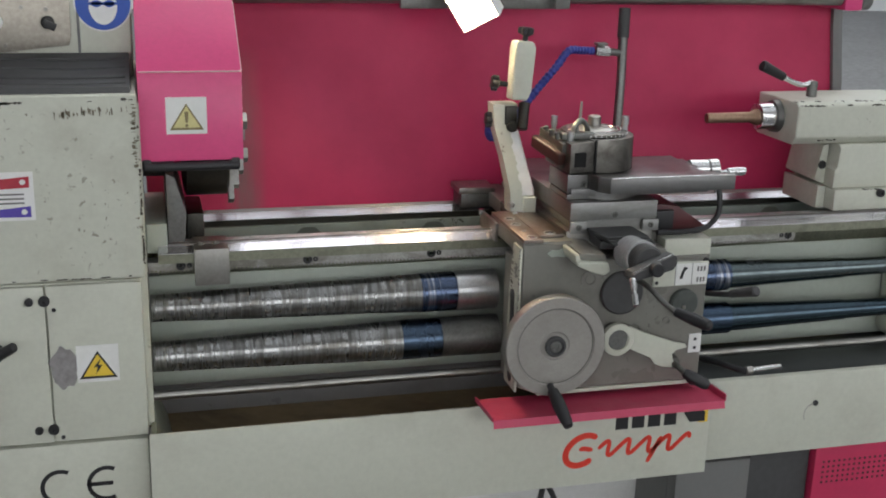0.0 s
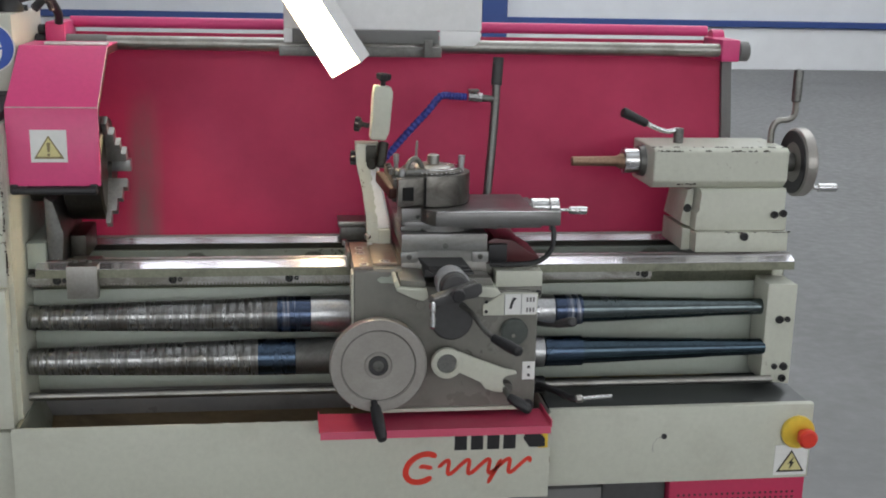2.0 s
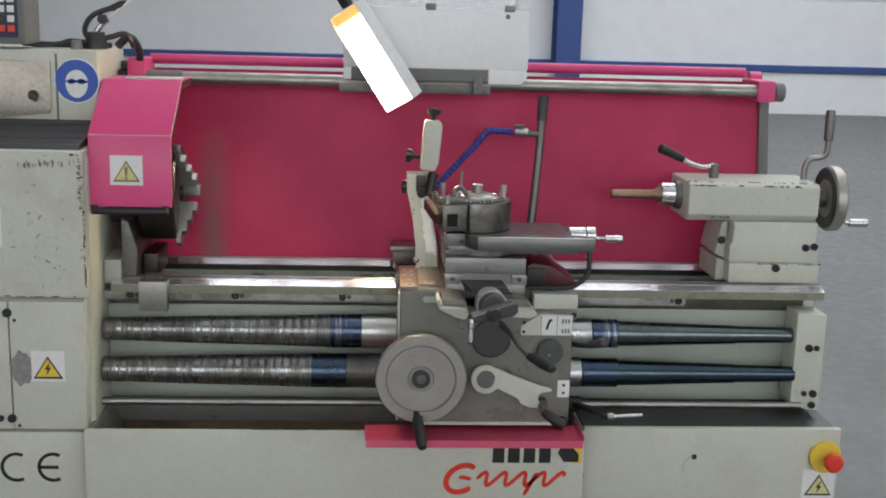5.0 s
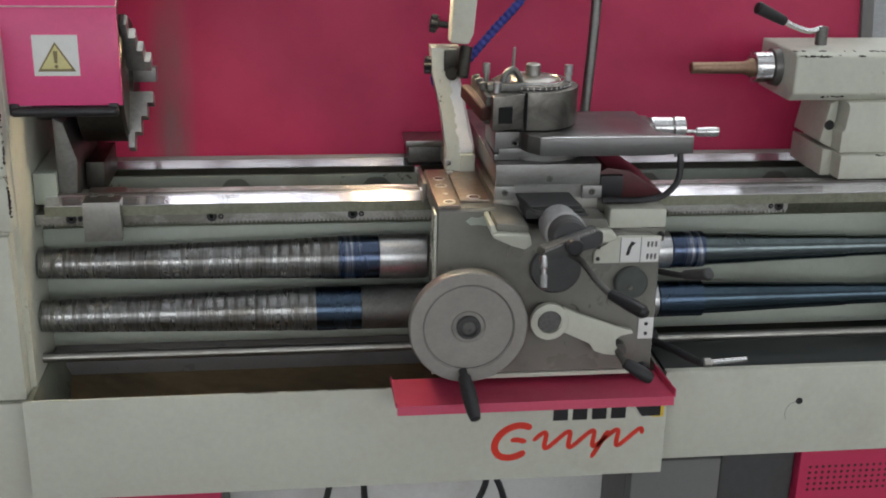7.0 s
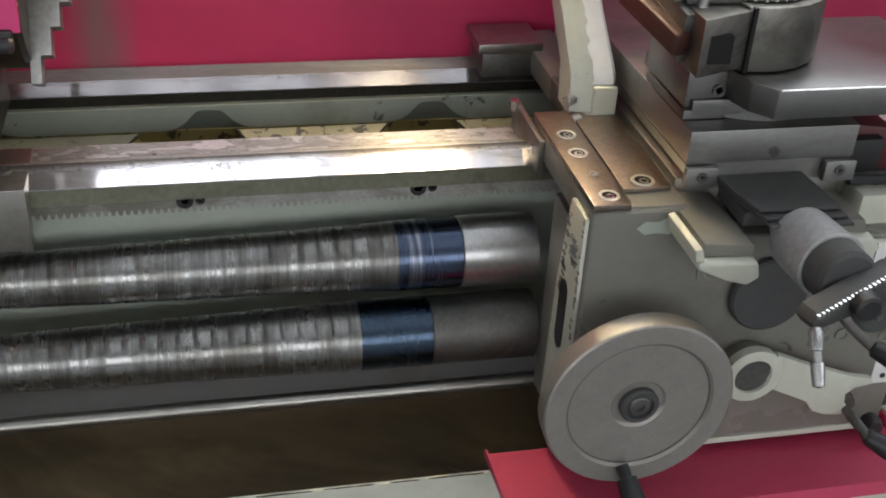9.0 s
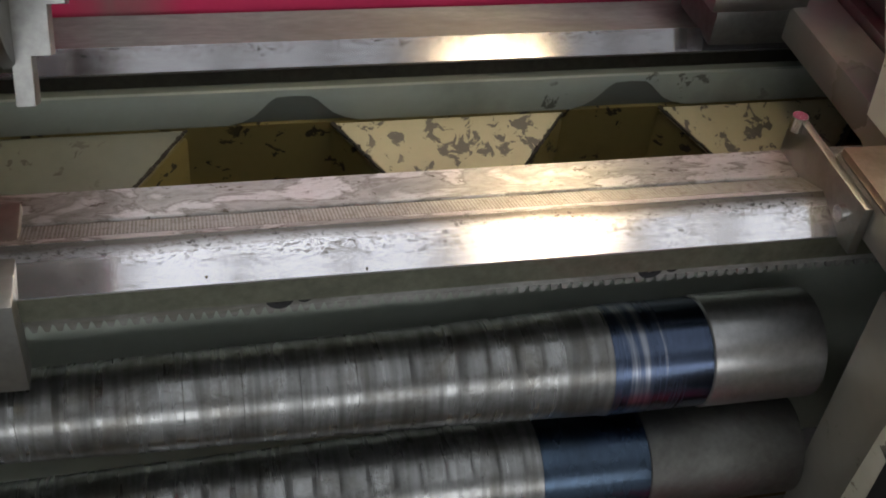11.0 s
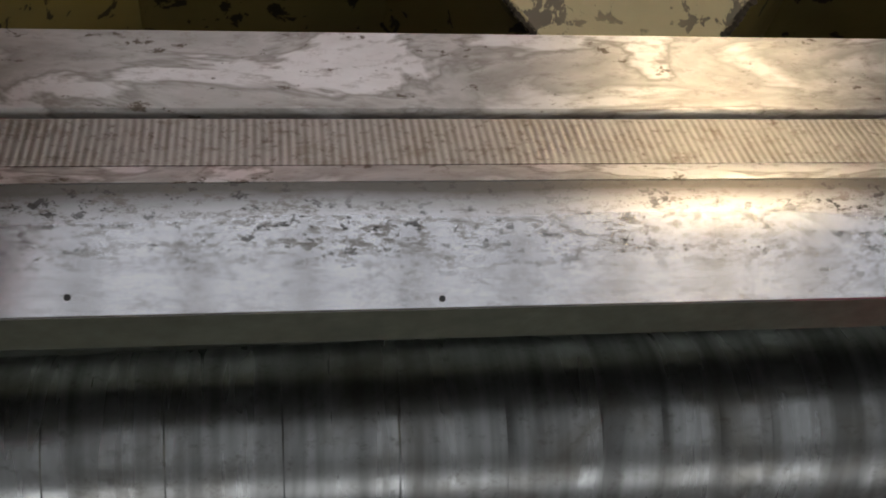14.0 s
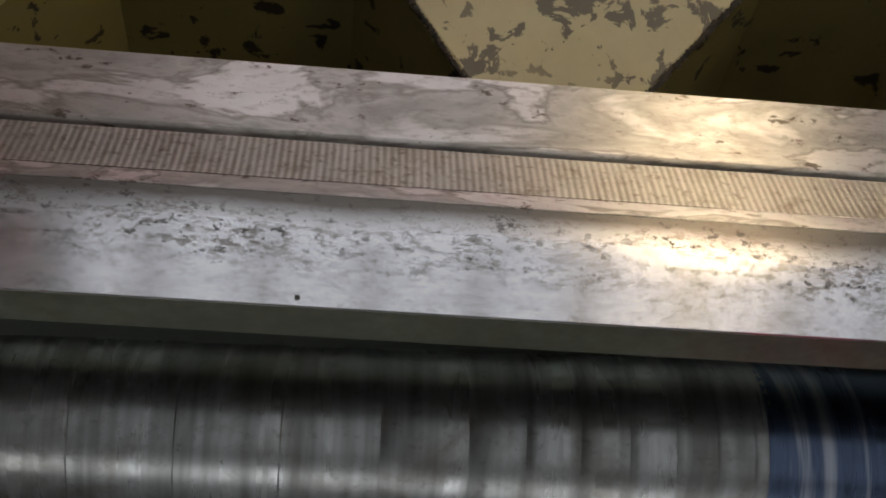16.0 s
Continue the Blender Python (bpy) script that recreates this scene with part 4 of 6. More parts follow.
UP, LO = 0.763, 0.668
LY = -0.021            # the lower screw lies nearer to the operator
ue = [0.045 + i * 0.0235 for i in range(9)] + [0.256, 0.2925, 0.3315, 0.370, 0.4087, 0.4457, 0.4787, 0.500, 0.5205, 0.539, 0.5565, 0.572, 0.586, 0.593]
c1 = coil_cover("spiral_cover", 0, UP, 0.045, 0.76, 0.0268, 0.0405, ue, "spiral steel cover of the lead screw, smeared and oily")
part("blued_band", turned([(0, 0.0405), (0.0005, 0.0412), (0.0755, 0.0412), (0.076, 0.0405)], (0.592, 0, UP), seg=56), m_blue_steel, c1, "blued steel band with scratches")
part("sleeve", turned([(0, 0.041), (0.001, 0.0425), (0.089, 0.0425), (0.090, 0.040)], (0.668, 0, UP), seg=56), m_sleeve, c1)
le = [0.045 + i * 0.0195 for i in range(26)] + [0.549]
c2 = coil_cover("spiral_cover", LY, LO, 0.045, 0.76, 0.0295, 0.0410, le, "spiral steel cover of the feed screw, smeared and oily")
part("blued_band", turned([(0, 0.041), (0.0005, 0.0418), (0.0845, 0.0418), (0.085, 0.041)], (0.548, LY, LO), seg=56), m_blue_plain, c2, "blued steel band")
part("sleeve", turned([(0, 0.0405), (0.001, 0.0415), (0.045, 0.0415), (0.046, 0.042), (0.127, 0.042), (0.128, 0.04)], (0.633, LY, LO), seg=56), m_cast, c2)
for y, z, k in ((0, UP, 0), (LY, LO, 1)):
    c = thing("tapered_cover", (1.46, y, z), "dark blued tapered steel tube over the screw", "screw cover", "tapered covers")
    ce = 1.236 if k == 0 else 1.212
    part("collar", turned([(0, 0.034), (0.002, 0.0365), (ce - 1.174, 0.0365), (ce - 1.172, 0.034)], (1.172, y, z), seg=48), m_sleeve, c)
    part("blued_ring", turned([(0, 0.033), (0.001, 0.0357), (1.302 - ce, 0.0357), (1.302 - ce, 0.031)], (ce + 0.0005, y, z), seg=48), m_blue_steel if k == 0 else m_blue_plain, c)
    part("middle_tube", turned([(0, 0.0315), (0.06, 0.0305), (0.15, 0.0275), (0.30, 0.0235), (0.30, 0.020)], (1.300, y, z), seg=48), m_tube if k == 0 else m_dark_blue, c)
    part("end_tube", turned([(0, 0.0222), (0.155, 0.0195), (0.155, 0.0)], (1.598, y, z), seg=40), m_tube if k == 0 else m_dark_blue, c)
fr = thing("feed_rod", (0.9, 0, 0.58), "bright round steel control rod under the screws", "rod")
part("shaft", rod((0.040, -0.035, 0.590), (1.775, -0.035, 0.590), 0.0095, seg=24), m_steel, fr)

# ---- headstock front: chuck, guard, blocks ----
AY, AZ = 0.15, 1.09
CZ = AZ - 0.014
hs = thing("headstock_nose", (0.09, 0.15, 0.87), "dirty cast headstock foot beside the chuck", "headstock")
part("foot", box(0.044, 0.085, 0.02, 0.29, 0.870, 0.930, 0.004), m_bedpaint, hs)
part("foot_step", prism([(0.086, 0.872), (0.118, 0.872), (0.124, 0.95), (0.104, 1.02), (0.086, 1.03)], 0.03, 0.27, "y", 0.004), m_cast, hs)
part("neck", turned([(0, 0.09), (0.05, 0.09), (0.05, 0)], (0.044, AY, AZ), seg=40), m_cast, hs)
# added dark block in place of the shadow below the chuck
part("shadow_block", box(0.126, 0.160, 0.09, 0.24, 0.872, 0.93, 0.003), m_oily_shade, hs)
m_chuck = steel("grey_jaw_steel", (0.36, 0.36, 0.35), 0.36, (0.10, 0.09, 0.075), 0.6)
ck = thing("chuck", (0.16, AY, CZ), "steel lathe chuck with stepped jaws", "chuck")
part("body", turned([(0, 0.10), (0.006, 0.118), (0.085, 0.118), (0.090, 0.113), (0.090, 0.03), (0.07, 0.028), (0.07, 0)], (0.122, AY, CZ), seg=64), m_oily_shade, ck)
for ang in (0, 120, 240):
    st = [(0.030, 0.0), (0.030, 0.062), (0.052, 0.062), (0.052, 0.047), (0.078, 0.047), (0.078, 0.032), (0.108, 0.032), (0.108, 0.016), (0.138, 0.016), (0.138, 0.0)]
    bm = prism([(0.210 + h * 0.72, r) for r, h in st], -0.014, 0.014, "y", 0.0012)
    bm.transform(Matrix.Translation((0, AY, CZ)) @ pose(0, 0, 0, ang - 90, 0, 0))
    part("jaw", bm, m_chuck, ck)
m_pale_wear = plain("rubbed_paint", (0.62, 0.42, 0.42), 0.5, mottled=0.2)
gd = thing("chuck_guard", (0.14, 0.05, 1.07), "bright pink folded steel chuck guard with a black edge strip", "guard")
front = [(-0.083, 1.078), (-0.083, 1.243), (0.085, 1.357), (0.24, 1.357), (0.24, 1.354), (0.086, 1.354), (-0.080, 1.2415), (-0.080, 1.078)]
part("hood", prism(front, 0.042, 0.229, "x", 0.0008, 1), m_pink_hot, gd)
# added black sheet: keeps the lit pink inside out of the way's reflections
part("shade_sheet", prism([(-0.0795, 1.09), (-0.0795, 1.2405), (0.0865, 1.3525), (0.235, 1.3525), (0.235, 1.3505), (0.088, 1.3505), (-0.0765, 1.2395), (-0.0765, 1.09)], 0.048, 0.223, "x"), m_guard_dark, gd, "black sheet added inside the guard to darken its reflection")
part("right_flange", prism([(-0.0798, 1.085), (-0.0798, 1.241), (0.0862, 1.3535), (0.24, 1.3535), (0.24, 1.338), (0.092, 1.338), (-0.0645, 1.232), (-0.0645, 1.085)], 0.2255, 0.2285, "x"), m_wine, gd)
worn_edge(gd, (0.05, -0.0832, 1.2425), (0.226, -0.0832, 1.2425), (0, -1, 0), 51, 60, 0.0013, m_pale_wear, 0.9)
worn_edge(gd, (0.2288, -0.079, 1.09), (0.2288, -0.079, 1.24), (1, 0, 0), 52, 40, 0.002, m_pale_wear, 0.8)
worn_edge(gd, (0.2290, -0.079, 1.2435), (0.2290, 0.084, 1.3545), (1, 0, 0), 53, 60, 0.0018, m_pale_wear, 0.9)
part("rubbed_fold", rod((0.044, -0.0835, 1.2432), (0.2275, -0.0835, 1.2432), 0.0013, seg=8), m_pale_wear, gd, "paint rubbed pale along the fold")
part("rubbed_fold", rod((0.2286, -0.0815, 1.243), (0.2286, 0.0845, 1.3555), 0.0011, seg=8), m_pale_wear, gd)
part("left_cheek", prism([(-0.080, 1.085), (-0.080, 1.241), (0.086, 1.3535), (0.24, 1.3535), (0.24, 1.085)], 0.0425, 0.0455, "x"), m_pink, gd)
part("edge_strip", rod((0.046, -0.085, 1.068), (0.222, -0.085, 1.068), 0.0085, soft=0.003), m_black, gd)
part("hinge_strip", box(0.09, 0.225, 0.11, 0.14, 1.3575, 1.363, 0.001), m_aluminium, gd)
for x in (0.052, 0.214):
    part("corner_clip", box(x - 0.008, x + 0.008, -0.088, -0.079, 1.062, 1.082, 0.003), m_black, gd)
s = warning_sign("warning_sign", 0.127, -0.083, 1.162, 0.067, True, m_pale_yellow, "faded yellow general warning triangle on a white label on the guard", m_faded)
exclamation(s, 0.127, -0.083, 1.157, 0.055)
sb = thing("bed_stop", (0.165, 0.0, 0.80), "ground steel stop block clamped on the front way", "stop block")
part("block", prism([(-0.022, 0.812), (-0.022, 0.886), (0.075, 0.886), (0.075, 0.878), (0.0, 0.878), (0.0, 0.812)], 0.134, 0.201, "x", 0.0015), m_steel, sb)
for x in (0.148, 0.178):
    part("screw", turned([(0, 0.007), (0.004, 0.007), (0.004, 0.004), (0.001, 0.0035), (0.001, 0)], (x, 0.02, 0.886), (0, 0, 1), 16), m_cast, sb)

# ---- rear splash guard ----
sp = thing("splash_guard", (0.95, 0.36, 0.87), "tall pink sheet steel splash guard behind the bed", "splash guard")
curve = [(0.322, 0.86), (0.324, 0.90), (0.338, 1.0), (0.362, 1.15), (0.388, 1.28), (0.398, 1.37)]
part("sheet", prism(curve + [(y + 0.004, z) for y, z in reversed(curve)], 0.05, 1.747, "x"), m_splash, sp)
part("edge_post", prism([(y - 0.012, z) for y, z in curve] + [(y + 0.03, z) for y, z in reversed(curve)], 1.7472, 1.774, "x", 0.002), m_grey, sp)
part("top_roll", rod((0.10, 0.385, 1.394), (1.70, 0.385, 1.394), 0.0135, seg=24), m_pink_hot, sp)
rl = thing("guard_rail", (0.95, 0.285, 1.35), "bright steel slide rod with pink end clamps", "rail")
part("rod", rod((0.19, 0.285, 1.352), (1.705, 0.285, 1.352), 0.0165, seg=28), m_steel, rl)
part("grey_sleeve", rod((0.10, 0.285, 1.352), (0.20, 0.285, 1.352), 0.0185, seg=28, soft=0.001), m_grey, rl)
for x0, x1, top in ((0.063, 0.108, 1.399), (1.700, 1.748, 1.380)):
    part("clamp", box(x0, x1, 0.262, 0.405, 1.325, top, 0.006), m_pink_hot, rl)
    part("clamp_cap", rod((x0 + 0.012, 0.385, 1.375), (x1 - 0.006, 0.385, 1.375), 0.024, seg=20), m_pink_hot, rl)
part("end_cap", rod((1.748, 0.285, 1.350), (1.776, 0.285, 1.350), 0.025, soft=0.003), m_grey, rl)
for dz, e in ((-0.018, 0.042), (0.006, 0.038), (0.028, 0.046)):
    part("end_cap", rod((e, 0.278, 1.352 + dz), (0.0628, 0.278, 1.352 + dz), 0.0125, soft=0.002), m_black, rl)

# sliding sight guard hung on the rod
SGY = 0.235
sgd = thing("sight_guard", (0.85, SGY, 1.36), "white steel sliding guard with a clear window", "guard")
bm = box(0.612, 1.082, SGY - 0.012, SGY, 1.394, 1.545, 0.003)
box(0.612, 0.642, SGY - 0.012, SGY, 1.5452, 1.90, 0.002, into=bm)
box(1.044, 1.082, SGY - 0.012, SGY, 1.5452, 1.90, 0.002, into=bm)
box(0.6425, 1.0435, SGY - 0.012, SGY, 1.86, 1.90, 0.002, into=bm)
prism([(0.982, 1.3938), (0.982, 1.358), (1.066, 1.358), (1.080, 1.372), (1.080, 1.3938)], SGY - 0.012, SGY, "y", 0.002, into=bm)
part("frame", bm, m_lamp_body, sgd)


def glass():
    m, nt, b = tree("scratched_window")
    b.inputs["Transmission Weight"].default_value, b.inputs["Roughness"].default_value = 0.75, 0.12
    b.inputs["Base Color"].default_value = (0.9, 0.92, 0.94, 1)
    return m


pane = part("window_pane", box(0.6425, 1.0435, SGY - 0.008, SGY - 0.004, 1.546, 1.859), glass(), sgd, "clear scratched plastic pane")
pane.visible_shadow = False
part("slide_block", box(0.628, 0.980, SGY - 0.008, SGY + 0.03, 1.362, 1.392, 0.002), m_grey, sgd)
part("carriage", box(0.60, 0.99, SGY + 0.012, SGY + 0.03, 1.328, 1.352, 0.003), m_cast, sgd)
part("left_foot", box(0.612, 0.632, SGY - 0.012, SGY, 1.362, 1.3938, 0.002), m_lamp_body, sgd)
for x in (0.83, 1.03):
    part("window_clip", box(x - 0.013, x + 0.013, SGY - 0.018, SGY - 0.0125, 1.540, 1.556, 0.002), m_cast, sgd)
part("clip", box(0.945, 0.965, SGY - 0.014, SGY - 0.0085, 1.330, 1.372, 0.002), m_cast, sgd)
for p in ((1.066, 1.585), (1.026, 1.528)):
    part("screw", disc((p[0], SGY - 0.0121, p[1]), 0.006, 0.003, seg=14), m_cast, sgd)

# ---- carriage ----
AF = -0.185
car = thing("apron", (0.96, -0.1, 0.59), "oily grey lathe apron with cream edges", "apron")
ap = [(0.757, 0.610), (0.785, 0.600), (1.159, 0.598), (1.159, 0.808), (1.146, 0.862), (1.04, 0.868), (0.90, 0.880), (0.855, 0.913), (0.757, 0.913)]
part("front_plate", prism(ap, AF, AF + 0.03, "y", 0.006, 3), m_apron, car)
part("gear_case", box(0.763, 1.153, AF + 0.0301, -0.050, 0.597, 0.865, 0.004), m_apron, car)
part("bottom_edge", box(0.80, 1.155, AF + 0.001, AF + 0.02, 0.5885, 0.5975, 0.003), m_cream, car)
side = prism([(AF + 0.004, 0.60), (AF + 0.004, 0.905), (-0.135, 0.905), (-0.118, 0.80), (-0.108, 0.60)], 0.752, 0.7568, "x", 0.0015)
part("side_edge", side, m_cream_worn, car, "chipped cream side edge")
worn_edge(car, (0.7518, -0.180, 0.62), (0.7518, -0.180, 0.90), (-1, 0, 0), 41, 70, 0.004, m_apron, fill=0.9)
worn_edge(car, (0.7518, -0.132, 0.79), (0.7518, -0.136, 0.90), (-1, 0, 0), 42, 40, 0.009, m_apron, fill=0.9)
for z0, z1 in ((0.735, 0.80), (0.622, 0.675)):
    bm = bmesh.new()
    turned([(0, 0.011), (0.0012, 0.011)], (0.7517, -0.147, z0), (-1, 0, 0), 16, into=bm)
    box(0.7503, 0.7516, -0.158, -0.136, z0, z1, into=bm)
    turned([(0, 0.011), (0.0012, 0.011)], (0.7517, -0.147, z1), (-1, 0, 0), 16, into=bm)
    part("slot", bm, m_black, car)
for x, z, r in ((0.900, 0.835, 0.019), (0.93, 0.832, 0.006), (1.075, 0.735, 0.009), (1.128, 0.728, 0.006)):
    part("plug", turned([(0, r), (0.002, r), (0.002, r * 0.6), (0.0005, r * 0.5), (0.0005, 0)], (x, AF, z), (0, -1, 0), 20), m_apron, car)

part("bare_patch", prism([(0.806, 0.893), (0.815, 0.9005), (0.829, 0.899), (0.838, 0.9035), (0.848, 0.899), (0.850, 0.889), (0.842, 0.884), (0.828, 0.8865), (0.815, 0.8855)], AF - 0.0006, AF + 0.002), m_bedpaint, car, "pale paint showing through the grime")
worn_edge(car, (0.7517, -0.165, 0.84), (0.7517, -0.150, 0.90), (-1, 0, 0), 45, 30, 0.016, m_apron, fill=0.9)

sad = thing("saddle", (0.95, 0.0, 0.87), "cast lathe saddle with bronze stained wing plates", "saddle")
part("left_wing", prism([(0.757, -0.180), (0.860, -0.180), (0.860, 0.31), (0.812, 0.31), (0.812, 0.09), (0.800, 0.045), (0.757, 0.040)], 0.884, 0.9155, "z", 0.003), m_apron, sad)
part("right_wing", box(1.050, 1.168, -0.125, 0.31, 0.884, 0.9105, 0.003), m_apron, sad)
part("bridge", box(0.8605, 1.0495, -0.14, 0.30, 0.884, 0.924, 0.004), m_steel, sad)
p1 = part("wing_plate", box(0.757, 0.797, -0.186, 0.035, 0.916, 0.923, 0.0012), m_bronze, sad, "brown stained steel plate")
p2 = part("wing_plate", box(0.800, 0.852, -0.152, 0.06, 0.916, 0.9215, 0.0012), m_bronze, sad, "brown stained steel plate")


def countersunk(parent, x, y, z, r):
    """A sunk screw: bright ring, dark recess and its socket."""
    part("screw_ring", turned([(0, r * 0.68), (0.0010, r * 0.70), (0.0012, r * 0.95), (0, r)], (x, y, z), (0, 0, 1), 28, loop=True), m_aluminium, parent)
    head = part("screw_recess", disc((x, y, z + 0.0001), r * 0.69, 0.0004, (0, 0, 1), 24), m_void, parent)
    part("screw_head", turned([(0, r * 0.44), (0.0004, r * 0.42), (0.0004, r * 0.22), (0, r * 0.20)], (x + r * 0.06, y - r * 0.12, z + 0.0006), (0, 0, 1), 20, loop=True), m_bright, parent)
    return head


for x, y in ((0.777, -0.027), (0.776, -0.072), (0.779, -0.167)):
    countersunk(p1, x, y, 0.923, 0.0112)
countersunk(p1, 0.778, -0.121, 0.923, 0.005)
for x, y in ((0.826, -0.137), (0.826, 0.035)):
    countersunk(p2, x, y, 0.9215, 0.0128)
part("wiper_plate", box(0.7495, 0.7565, -0.02, 0.095, 0.872, 0.912, 0.0012), m_steel, sad)
part("wiper_screw", rod((0.745, 0.0, 0.893), (0.7495, 0.0, 0.893), 0.006, seg=14), m_bright, sad)
part("wiper_screw", rod((0.748, 0.082, 0.905), (0.748, 0.082, 0.917), 0.006, seg=14), m_bright, sad)
wing = [(0.840, 0.896), (0.905, 0.892), (0.909, 0.874), (0.897, 0.866), (0.874, 0.873), (0.842, 0.888)]
part("front_wing", prism(wing, -0.262, -0.1405, "y", 0.005, 3), m_cream_worn, sad, "worn cream front wing")
part("wing_top", prism([(0.8495, 0.8965), (0.8495, 0.911), (0.903, 0.905), (0.903, 0.8925)], -0.250, -0.1405, "y", 0.002), m_apron, sad)
part("wing_lip", prism([(0.8385, 0.8965), (0.836, 0.910), (0.8435, 0.912), (0.849, 0.8965)], -0.260, -0.1865, "y", 0.002), m_cream_worn, sad, "worn cream lip")
wing = [(0.985, 0.886), (1.058, 0.882), (1.072, 0.866), (1.055, 0.858), (0.985, 0.862)]
part("front_wing", prism(wing, -0.215, -0.1405, "y", 0.005, 3), m_cream_worn, sad)
part("wing_top", prism([(0.985, 0.8865), (0.985, 0.902), (1.050, 0.898), (1.056, 0.8825)], -0.205, -0.1405, "y", 0.002), m_apron, sad)
part("cream_block", prism([(1.066, 0.868), (1.066, 0.905), (1.170, 0.903), (1.170, 0.868)], -0.168, -0.126, "y", 0.004), m_cream, sad)
part("grey_block", box(1.085, 1.170, -0.166, -0.126, 0.842, 0.8675, 0.002), m_apron, sad)
socket_screw(sad, (1.162, -0.166, 0.855), 0.006, mat=m_black)

hw = thing("apron_handwheel", (0.806, -0.25, 0.733), "satin steel handwheel with a black handle", "handwheel")
HWC = (0.805, -0.229, 0.727)
part("rim", turned([(0.010, 0.086), (0.010, 0.099), (0.013, 0.1022), (0.031, 0.1030), (0.0350, 0.1022), (0.0366, 0.1002), (0.0366, 0.0802), (0.0340, 0.0780), (0.0325, 0.077), (0.030, 0.0772)], HWC, (0, -1, 0), 96, loop=True), m_wheel, hw)
part("dark_groove", turned([(0.0300, 0.0762), (0.0334, 0.0764), (0.0334, 0.0782), (0.0300, 0.0784)], HWC, (0, -1, 0), 96, loop=True), m_cast, hw)
part("web_disc", turned([(0.012, 0.025), (0.012, 0.086), (0.030, 0.0773), (0.0325, 0.0762), (0.0315, 0.030), (0.029, 0.027), (0.029, 0)], HWC, (0, -1, 0), 96), m_wheel, hw)
part("hub_ring", turned([(0, 0.021), (0.006, 0.021), (0.008, 0.019), (0.008, 0.015), (0.004, 0.0145), (0.004, 0)], (0.805, -0.2585, 0.727), (0, -1, 0), 36), m_rubber, hw)
part("hub_screw", turned([(0, 0.0115), (0.0015, 0.0115), (0.0025, 0.010), (0.0025, 0.0055), (-0.001, 0.005), (-0.001, 0)], (0.805, -0.2630, 0.727), (0, -1, 0), 24), m_cast, hw)
part("shaft", rod((0.805, -0.229, 0.727), (0.805, AF, 0.727), 0.024, seg=24), m_cast, hw)
part("handle", turned([(0, 0.007), (0.014, 0.007), (0.015, 0.011), (0.045, 0.0135), (0.085, 0.012), (0.098, 0.009), (0.101, 0)], (0.796, -0.266, 0.649), (0.012, -0.082, -0.052), 24), m_black, hw, "black plastic grip")

lv = thing("feed_lever", (0.96, -0.2, 0.712), "cream painted forked feed lever", "lever")
part("boss", turned([(0, 0.026), (0.020, 0.026), (0.020, 0)], (0.957, AF, 0.712), (0, -1, 0), 32), m_apron, lv)
arm = [(0.986, 0.738), (1.020, 0.722), (1.062, 0.706), (1.085, 0.697), (1.112, 0.691), (1.115, 0.684), (1.092, 0.680), (1.083, 0.672), (1.085, 0.659), (1.094, 0.649), (1.083, 0.642), (1.062, 0.645), (1.045, 0.652), (1.036, 0.666), (1.016, 0.676), (0.985, 0.691), (0.975, 0.694)]
part("arm", prism([(x - 0.003, z) for x, z in arm], -0.215, -0.2055, "y", 0.002), m_cream, lv)
part("eye", turned([(0, 0.022), (0, 0.034), (0.011, 0.034), (0.012, 0.032), (0.012, 0.022)], (0.957, -0.2052, 0.712), (0, -1, 0), 40, loop=True), m_cream, lv)
part("pin", turned([(0, 0.0215), (0.009, 0.0215), (0.010, 0.020), (0.010, 0)], (0.957, -0.2045, 0.712), (0, -1, 0), 32), m_cast, lv)
sl = thing("shift_lever", (1.09, -0.2, 0.66), "black cranked shift lever on the apron", "lever")
part("stem", swept([(1.092, AF, 0.646), (1.088, -0.205, 0.648), (1.084, -0.235, 0.652), (1.088, -0.264, 0.648)], 0.006), m_cast, sl)
part("knob", turned([(0, 0.007), (0.004, 0.010), (0.030, 0.0125), (0.050, 0.012), (0.057, 0.008), (0.059, 0)], (1.085, -0.260, 0.650), (0.060, -0.028, -0.032), 20), m_black, sl)
part("pivot", turned([(0, 0.015), (0.018, 0.013), (0.018, 0)], (1.092, AF, 0.646), (0, -1, 0), 24), m_cast, sl)
part("corner_knob", turned([(0, 0.012), (0.010, 0.013), (0.018, 0.010), (0.020, 0)], (1.143, AF, 0.602), (0, -1, 0), 24), m_black, sl)

el = thing("engage_lever", (1.05, -0.25, 0.81), "thin steel lever with a black plastic grip", "lever")
part("stem", swept([(0.985, AF - 0.006, 0.836), (1.005, -0.225, 0.829), (1.025, -0.262, 0.806), (1.045, -0.284, 0.790)], 0.0055), m_cast, el)
part("grip", turned([(0, 0.006), (0.003, 0.0095), (0.045, 0.0125), (0.074, 0.0115), (0.080, 0.007), (0.081, 0)], (1.043, -0.281, 0.791), (0.046, -0.060, -0.012), 24), m_black, el)
m_dull_green = plain("dark_green_grey", (0.075, 0.085, 0.078), 0.5)
dk = thing("clutch_cover", (1.106, AF, 0.774), "round dark green-grey cover disc on the apron", "cover")
part("disc", disc((1.106, AF, 0.774), 0.030, 0.016, soft=0.003), m_dull_green, dk)
part("centre_pin", disc((1.103, AF - 0.016, 0.768), 0.004, 0.003, seg=14), m_steel, dk)
dk = thing("gear_cover", (0.975, AF, 0.806), "round black gear cover on the apron", "cover")
part("disc", disc((0.968, AF, 0.804), 0.0455, 0.012, soft=0.003), m_rubber, dk)

